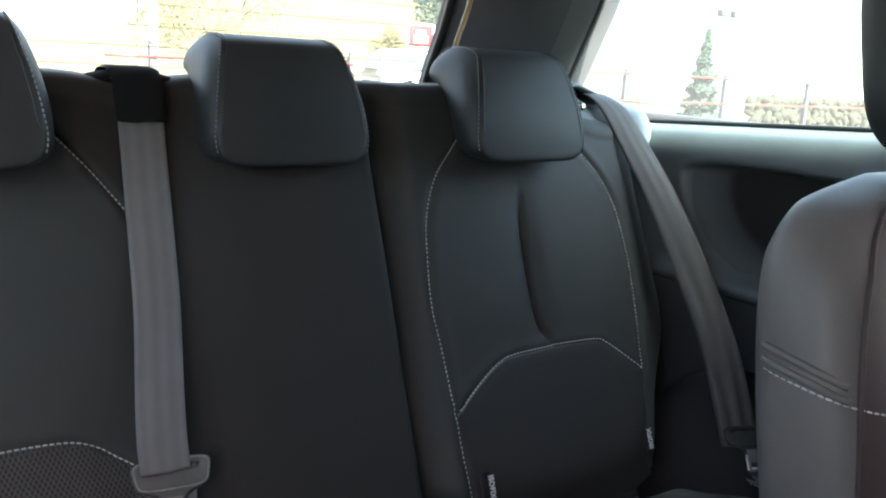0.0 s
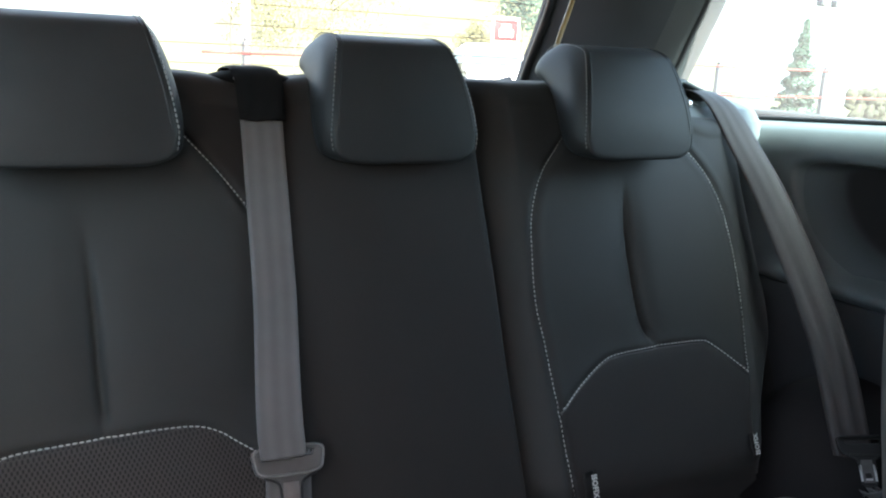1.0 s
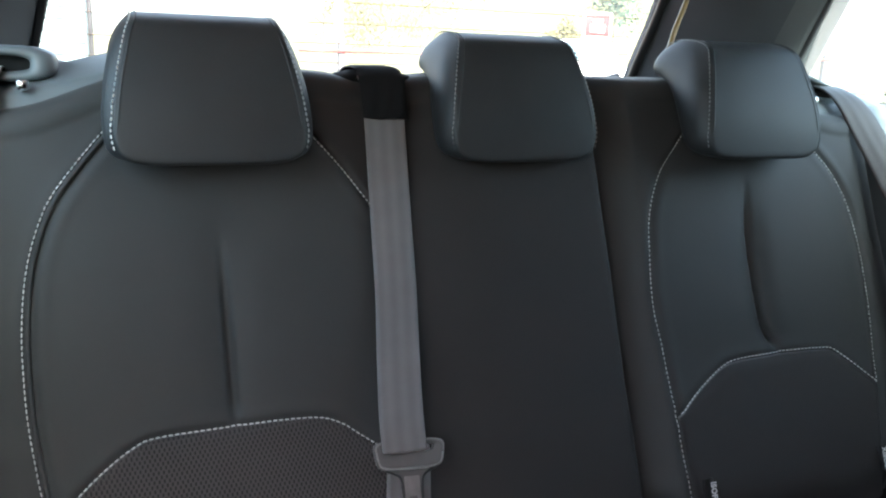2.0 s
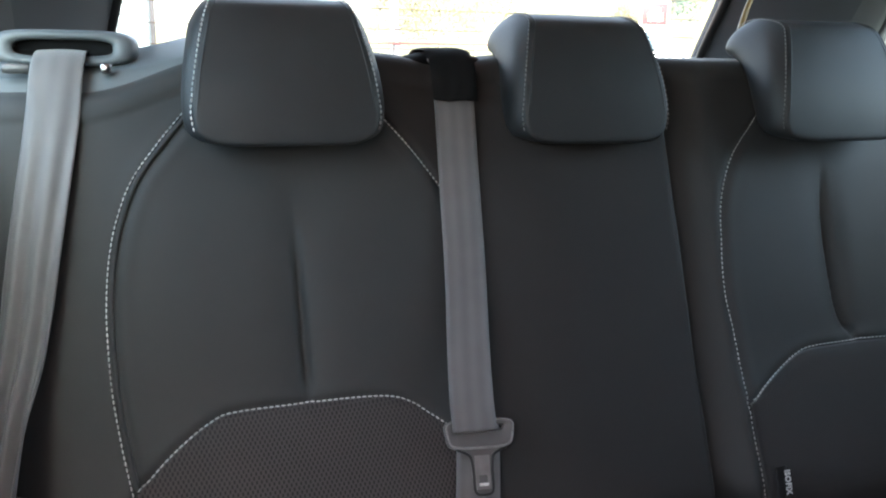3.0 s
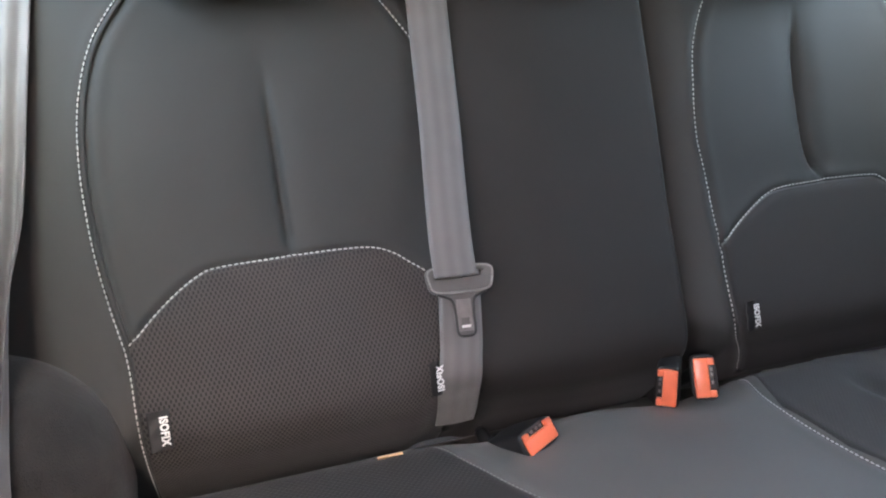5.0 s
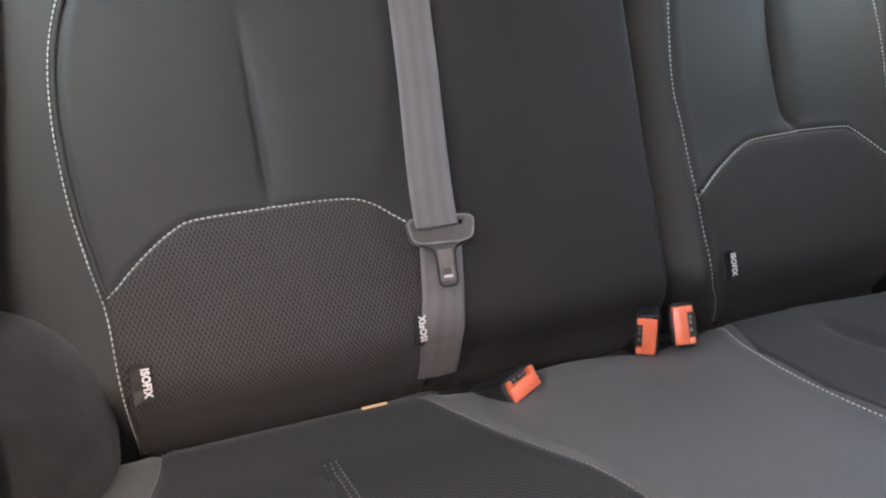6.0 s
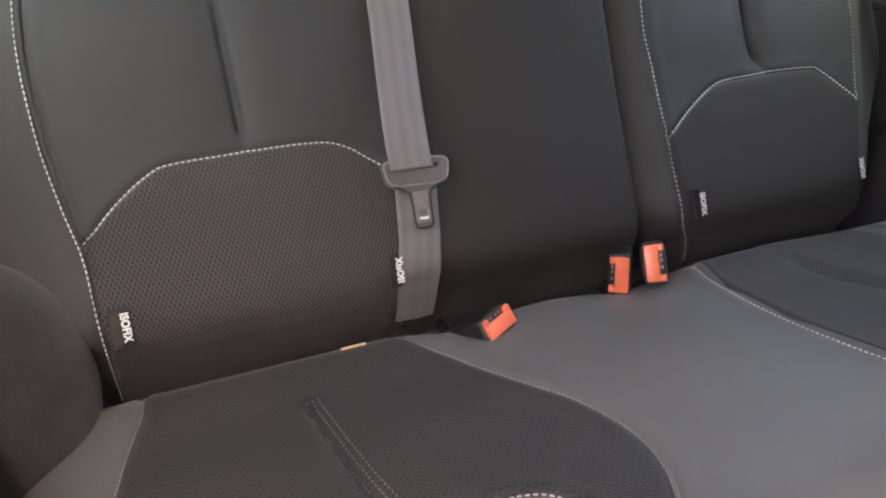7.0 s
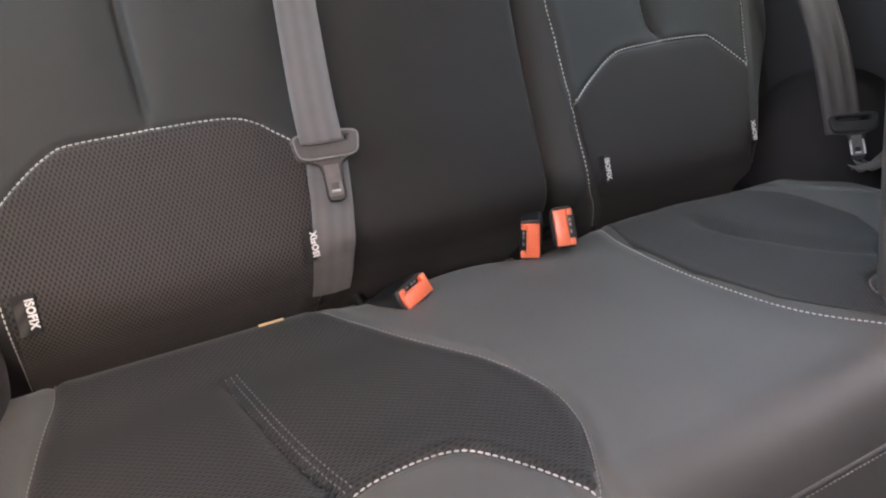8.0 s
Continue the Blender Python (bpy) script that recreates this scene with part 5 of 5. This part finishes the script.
p = np.array([r[20 + 4] for r in rows])[3:-3]
part("piping", tube(p + np.array((-0.001, -0.001, 0)), 0.0025, 6), FRONT_LEATHER, head)
for dx in (-0.06, 0.06):
    part("post", tube([(FX + dx, 0.472, 1.10), (FX + dx, 0.470, 1.03)], 0.0065, 10), STEEL_DARK, front_seat)


# ---- outside ----
ASPHALT = surface("asphalt", (0.06, 0.06, 0.062), 0.9, grain=60, bump=0.6, blotch=0.6, spread=0.25, depth=0.01)
GRASS = surface("grass", (0.085, 0.078, 0.032), 0.9, grain=12, bump=0.8, blotch=0.4, spread=0.45, depth=0.05)
RED_RAIL = surface("red_rail", (0.22, 0.025, 0.015), 0.5, blotch=4, spread=0.2)
POST_IRON = surface("dark_iron", (0.05, 0.045, 0.05), 0.6, blotch=6, spread=0.3)
LEAF_OLIVE = surface("olive_leaves", (0.10, 0.09, 0.032), 0.7, grain=30, blotch=1.5, spread=0.5)
LEAF_GREEN = surface("green_leaves", (0.035, 0.065, 0.040), 0.7, grain=30, blotch=1.5, spread=0.5)
BARK = surface("bark", (0.15, 0.13, 0.10), 0.9, grain=40, bump=0.7, blotch=3, spread=0.3, depth=0.01)
SIGN_RED = surface("sign_red", (0.14, 0.012, 0.014), 0.5, blotch=8, spread=0.1)
WHITE_PAINT = surface("white_paint", (0.78, 0.78, 0.77), 0.35, grain=200, bump=0.03, blotch=3, spread=0.05)
CAR_GLASS = surface("dark_car_glass", (0.05, 0.08, 0.10), 0.35, grain=20, bump=0.0, blotch=2, spread=0.1)
RENDER_WALL = surface("pale_render", (0.72, 0.70, 0.64), 0.85, grain=60, bump=0.4, blotch=1.2, spread=0.1, depth=0.01)
ROOF_TILE = surface("roof_tile", (0.28, 0.12, 0.08), 0.8, grain=20, bump=0.6, blotch=2, spread=0.25, depth=0.02)
STONE = surface("field_stone", (0.040, 0.036, 0.018), 0.9, grain=14, bump=0.9, blotch=1.6, spread=0.5, depth=0.04)
POLE_GREY = surface("pole_concrete", (0.42, 0.41, 0.40), 0.8, blotch=3, spread=0.1)

bm = bmesh.new()
bmesh.ops.create_grid(bm, x_segments=110, y_segments=110, size=400)
for v in bm.verts:
    d = max(0.0, math.hypot(v.co.x - 5, v.co.y) - 45)
    q = v.co.x / max(1.0, v.co.y)
    hill = float(sstep(0.16, 0.40, q)) * (1 - float(sstep(0.80, 1.0, q))) * min(1.0, d / 40)
    v.co.z = (0.012 + 0.20 * hill) * d + 2.0 * hill * noise.noise(v.co * 0.02) if v.co.y > 0 else 0
tagged(part("ground", bm, GRASS), "yellowed grass and verge running to the hill", "ground", kind="structure")
# unseen reflector: reddish slab added to throw warm light into the car
PAVING_BOUNCE = surface("bounce_paving", (0.44, 0.21, 0.16), 0.9, grain=60, bump=0.6, blotch=0.8, spread=0.2, depth=0.01)
slab("pavement", (-3.4, 0, 0.03), (5.0, 14, 0.10), PAVING_BOUNCE, "unseen reddish paving added to bounce warm light inside", 0.01)
slab("road", (6, 2, 0.005), (60, 13, 0.03), ASPHALT, "grey asphalt parking road beside the car", 0.0)


def rail_fence():
    root = thing("rail_fence", (6, 9, 0.02), "roadside fence of dark posts and two red rails", "fence")
    for k in range(0, 9):
        x = 1.78 + 2.31 * k
        bm = bmesh.new()
        box(bm, (x, 9, 0.60), (0.075, 0.075, 1.16), 0.01)
        box(bm, (x, 9, 1.20), (0.055, 0.055, 0.05), 0.012)
        part("post", bm, POST_IRON, root)
    for z in (1.050, 0.640):
        part("rail", tube([(1.30, 8.96, z), (1.78, 8.96, z)], 0.014, 8), RED_RAIL, root)
        for k in (0, 2, 3, 4, 5, 6, 7):
            x = 1.78 + 2.31 * k
            rise = [0.11 * float(sstep(1.7, 9.0, q)) for q in (x, x + 2.31)]
            part("rail", tube([(x, 8.96, z + rise[0]), (x + 2.31, 8.96, z + rise[1])], 0.014, 8), RED_RAIL, root)
    return root


rail_fence()


def leaf_cloud(centre, size, count, seed, shape="round", leaf=0.12):
    """Many small bent leaf clumps within an uneven crown."""
    rng = random.Random(seed)
    verts, faces = [], []
    lobes = [(Vector((rng.uniform(-0.55, 0.55), rng.uniform(-0.55, 0.55), rng.uniform(-0.6, 0.6))), rng.uniform(0.3, 0.55)) for _ in range(14)]
    for _ in range(count):
        if shape == "cone":
            h = rng.random() ** 1.4
            a, r = rng.uniform(0, 6.283), (1 - h) * (0.75 + 0.25 * rng.random()) * (0.8 + 0.2 * math.sin(h * 40))
            q = Vector((r * math.cos(a), r * math.sin(a), 2 * h - 1))
        else:
            c, rad = rng.choice(lobes)
            d = Vector((rng.gauss(0, 1), rng.gauss(0, 1), rng.gauss(0, 1))).normalized()
            q = c + d * rad * rng.random() ** 0.4
        p = Vector(centre) + Vector((q.x * size[0], q.y * size[1], q.z * size[2]))
        s = leaf * rng.uniform(0.5, 1.3)
        a = Vector((rng.gauss(0, 1), rng.gauss(0, 1), rng.gauss(0, 1))).normalized()
        b = a.orthogonal().normalized()
        n = a.cross(b)
        k = len(verts)
        verts += [p - a * s, p + b * s * 0.45 + n * s * 0.2, p + a * s, p - b * s * 0.45 + n * s * 0.2]
        faces += [(k, k + 1, k + 2), (k, k + 2, k + 3)]
    me = bpy.data.meshes.new("crown")
    me.from_pydata([tuple(v) for v in verts], [], faces)
    return me


def tree(x, y, height, width, seed, label, leaves, count=2600, shape="round", leaf=0.14, bare=0.35):
    rng = random.Random(seed)
    root = thing("tree", (x, y, 0), label, "tree", "roadside trees")
    trunk = [(x, y, 0), (x + rng.uniform(-0.1, 0.1), y, height * 0.3), (x + rng.uniform(-0.2, 0.2), y, height * 0.6), (x, y, height * 0.92)]
    path = smooth(trunk, 5)
    part("trunk", tube(path, np.linspace(height * 0.008, height * 0.003, len(path)), 8), BARK, root)
    for k in range(13):
        z = height * (bare + 0.04 * k)
        a = rng.uniform(0, 6.283)
        r = width * rng.uniform(0.5, 0.9) * (1 - 0.05 * k)
        limb = smooth([(x, y, z), (x + 0.5 * r * math.cos(a), y + 0.5 * r * math.sin(a), z + 0.10 * height), (x + r * math.cos(a), y + r * math.sin(a), z + 0.26 * height)], 4)
        part("limb", tube(limb, np.linspace(height * 0.0035, height * 0.001, len(limb)), 6), BARK, root)
    part("crown", leaf_cloud((x, y, height * (0.62 if shape == "round" else 0.54)), (width, width, height * (0.40 if shape == "round" else 0.5)), count, seed, shape, leaf), leaves, root, smooth=False)
    return root


tree(4.6, 22.0, 4.6, 2.0, 3, "olive roadside tree with thin open crown", LEAF_OLIVE, 2600, leaf=0.05)
tree(8.0, 24.0, 6.4, 3.2, 5, "broad olive roadside tree with dense crown", LEAF_OLIVE, 6500, leaf=0.06)
tree(6.0, 21.0, 3.6, 1.7, 8, "low olive bush beside the fence", LEAF_OLIVE, 3000, leaf=0.05)
tree(19.3, 31.0, 8.0, 3.0, 11, "dark green tree behind the red sign", LEAF_GREEN, 6500, leaf=0.11)
tree(15.4, 28.0, 2.9, 1.1, 12, "yellow-green tree beside the red sign", LEAF_OLIVE, 3200, leaf=0.06, bare=0.15)
tree(16.4, 13.9, 2.25, 0.62, 14, "slim green conifer behind the fence", LEAF_GREEN, 2200, "cone", 0.09, 0.05)

sign = thing("road_sign", (14.75, 25.0, 0), "square white sign with red panel on a pole", "sign")
bm = bmesh.new()
box(bm, (14.75, 25.0, 2.10), (1.12, 0.04, 0.86), 0.02)
part("board", bm, WHITE_PAINT, sign)
bm = bmesh.new()
box(bm, (14.75, 24.97, 2.10), (0.98, 0.02, 0.72), 0.01)
part("panel", bm, SIGN_RED, sign, "red panel")
bm = bmesh.new()
box(bm, (14.75, 24.95, 2.00), (0.55, 0.015, 0.26), 0.03)
box(bm, (14.75, 24.95, 2.24), (0.36, 0.015, 0.12), 0.03)
part("emblem", bm, WHITE_PAINT, sign, "plain white shapes")
part("pole", tube([(14.75, 25.06, 0), (14.75, 25.06, 2.4)], 0.05, 10), POLE_GREY, sign)


def parked_car(x, y, turn, label):
    root = thing("parked_car", (0, 0, 0), label, "car")
    prof = smooth([(-2.05, 0.30), (-2.10, 0.62), (-1.95, 0.82), (-1.15, 0.92), (-0.60, 1.36), (0.10, 1.45), (0.95, 1.40), (1.55, 0.98), (2.00, 0.90), (2.08, 0.55), (2.02, 0.30)], 6)
    rows = []
    for w, k in ((-0.86, 0.90), (-0.84, 0.97), (-0.72, 1.0), (0, 1.01), (0.72, 1.0), (0.84, 0.97), (0.86, 0.90)):
        s = np.where(prof[:, 1] > 0.9, 1 - 0.28 * (prof[:, 1] - 0.9) / 0.55, 1)
        rows.append(np.stack([prof[:, 0], w * s, 0.30 + (prof[:, 1] - 0.30) * k], -1))
    part("body", grid(rows, name="body"), WHITE_PAINT, root)
    for sgn in (-1, 1):
        bm = bmesh.new()
        vs = [bm.verts.new((a, sgn * b, c)) for a, b, c in ((-1.00, 0.83, 0.95), (1.30, 0.83, 0.96), (0.88, 0.68, 1.33), (-0.50, 0.68, 1.31))]
        bm.faces.new(vs)
        ex = bmesh.ops.extrude_face_region(bm, geom=bm.faces[:])
        bmesh.ops.translate(bm, vec=(0, sgn * 0.035, 0.01), verts=[v for v in ex["geom"] if isinstance(v, bmesh.types.BMVert)])
        part("side_window", bm, CAR_GLASS, root, smooth=False)
    for wx in (-1.3, 1.3):
        for sgn in (-1, 1):
            part("wheel", tube([(wx, sgn * 0.70, 0.32), (wx, sgn * 0.88, 0.32)], 0.32, 24), RUBBER, root)
    bm = bmesh.new()
    vs = [bm.verts.new(q) for q in ((-1.20, -0.66, 0.97), (-1.20, 0.66, 0.97), (-0.66, 0.55, 1.355), (-0.66, -0.55, 1.355))]
    bm.faces.new(vs)
    ex = bmesh.ops.extrude_face_region(bm, geom=bm.faces[:])
    bmesh.ops.translate(bm, vec=(-0.03, 0, 0.03), verts=[v for v in ex["geom"] if isinstance(v, bmesh.types.BMVert)])
    part("windscreen", bm, CAR_GLASS, root, smooth=False)
    root.matrix_basis = pose(x, y, 0.02, 0, 0, turn)
    return root


parked_car(10.4, 18.6, 70, "white parked hatchback behind the car")

house = thing("house", (28, 26, 0), "pale rendered house with red tiled roof", "house")
bm = bmesh.new()
box(bm, (31, 22, 2.6), (9, 7, 5.2), 0.03)
part("wall", bm, RENDER_WALL, house)
bm = bmesh.new()
vs = [bm.verts.new(q) for q in ((26, 18, 5.2), (36, 18, 5.2), (36, 26, 5.2), (26, 26, 5.2), (26, 22, 7.4), (36, 22, 7.4))]
for f in ((0, 1, 5, 4), (2, 3, 4, 5), (0, 4, 3), (1, 2, 5), (3, 2, 1, 0)):
    bm.faces.new([vs[i] for i in f])
part("roof", bm, ROOF_TILE, house, smooth=False)

low_wall = thing("stone_wall", (18.6, 12.3, 0), "low mossy rubble wall behind the fence", "wall")
rng = random.Random(21)
shapes = []
for k in range(6):
    bm = bmesh.new()
    bmesh.ops.create_icosphere(bm, subdivisions=1, radius=0.5)
    for v in bm.verts:
        v.co *= rng.uniform(0.75, 1.15)
    for f in bm.faces:
        f.smooth = True
    me = bpy.data.meshes.new("stone")
    bm.to_mesh(me)
    bm.free()
    me.materials.append(STONE)
    shapes.append(me)
for row in range(5):
    for k in range(27):
        st = new("stone", shapes[rng.randrange(6)])
        st.parent = low_wall
        st.location = (-2.3 + 0.19 * k + rng.uniform(-0.06, 0.06), rng.uniform(-0.06, 0.06), 0.10 + 0.155 * row + rng.uniform(-0.04, 0.04))
        st.scale = (rng.uniform(0.22, 0.36), 0.34, rng.uniform(0.18, 0.28))
        st.rotation_euler = (rng.uniform(0, 3), rng.uniform(-0.4, 0.4), rng.uniform(0, 3))

pole = thing("utility_pole", (4.45, 20.0, 0), "pale concrete utility pole", "pole", "utility poles")
part("shaft", tube([(4.45, 20, 0), (4.45, 20, 7.5)], [0.13, 0.09], 10), POLE_GREY, pole)
far_pole = thing("utility_pole", (31, 25, 0), "pale pole with two dark lamp heads", "pole", "utility poles")
part("shaft", tube([(24, 19.5, 0), (24, 19.5, 7.5)], [0.13, 0.09], 10), POLE_GREY, far_pole)
for dx in (-0.35, 0.35):
    bm = bmesh.new()
    box(bm, (24 + dx, 19.4, 3.45), (0.26, 0.25, 0.24), 0.04)
    part("lamp_head", bm, POST_IRON, far_pole)

slim_pole = thing("utility_pole", (-0.99, 16, 0), "slim dark pole behind the rear window", "pole", "utility poles")
part("shaft", tube([(-0.99, 16, 0), (-0.96, 16, 6.0)], [0.045, 0.035], 10), POST_IRON, slim_pole)

shed = thing("house", (-6.8, 33, 0), "pale blue boarded house beyond the road", "house")
SHED_BLUE = surface("pale_blue_boards", (0.115, 0.150, 0.165), 0.8, grain=20, bump=0.4, blotch=1.2, spread=0.15, depth=0.01)
bm = bmesh.new()
box(bm, (-6.8, 33, 2.2), (10.4, 6, 4.4), 0.03)
part("wall", bm, SHED_BLUE, shed)
for k in range(11):
    bm = bmesh.new()
    box(bm, (-6.8, 29.97, 0.30 + 0.38 * k), (10.4, 0.05, 0.34), 0.012)
    part("board", bm, SHED_BLUE, shed)
bm = bmesh.new()
vs = [bm.verts.new(q) for q in ((-12.3, 29.6, 4.4), (-1.4, 29.6, 4.4), (-1.4, 36.4, 4.4), (-12.3, 36.4, 4.4), (-12.3, 33, 6.2), (-1.4, 33, 6.2))]
for f in ((0, 1, 5, 4), (2, 3, 4, 5), (0, 4, 3), (1, 2, 5), (3, 2, 1, 0)):
    bm.faces.new([vs[i] for i in f])
part("roof", bm, ROOF_TILE, shed, smooth=False)
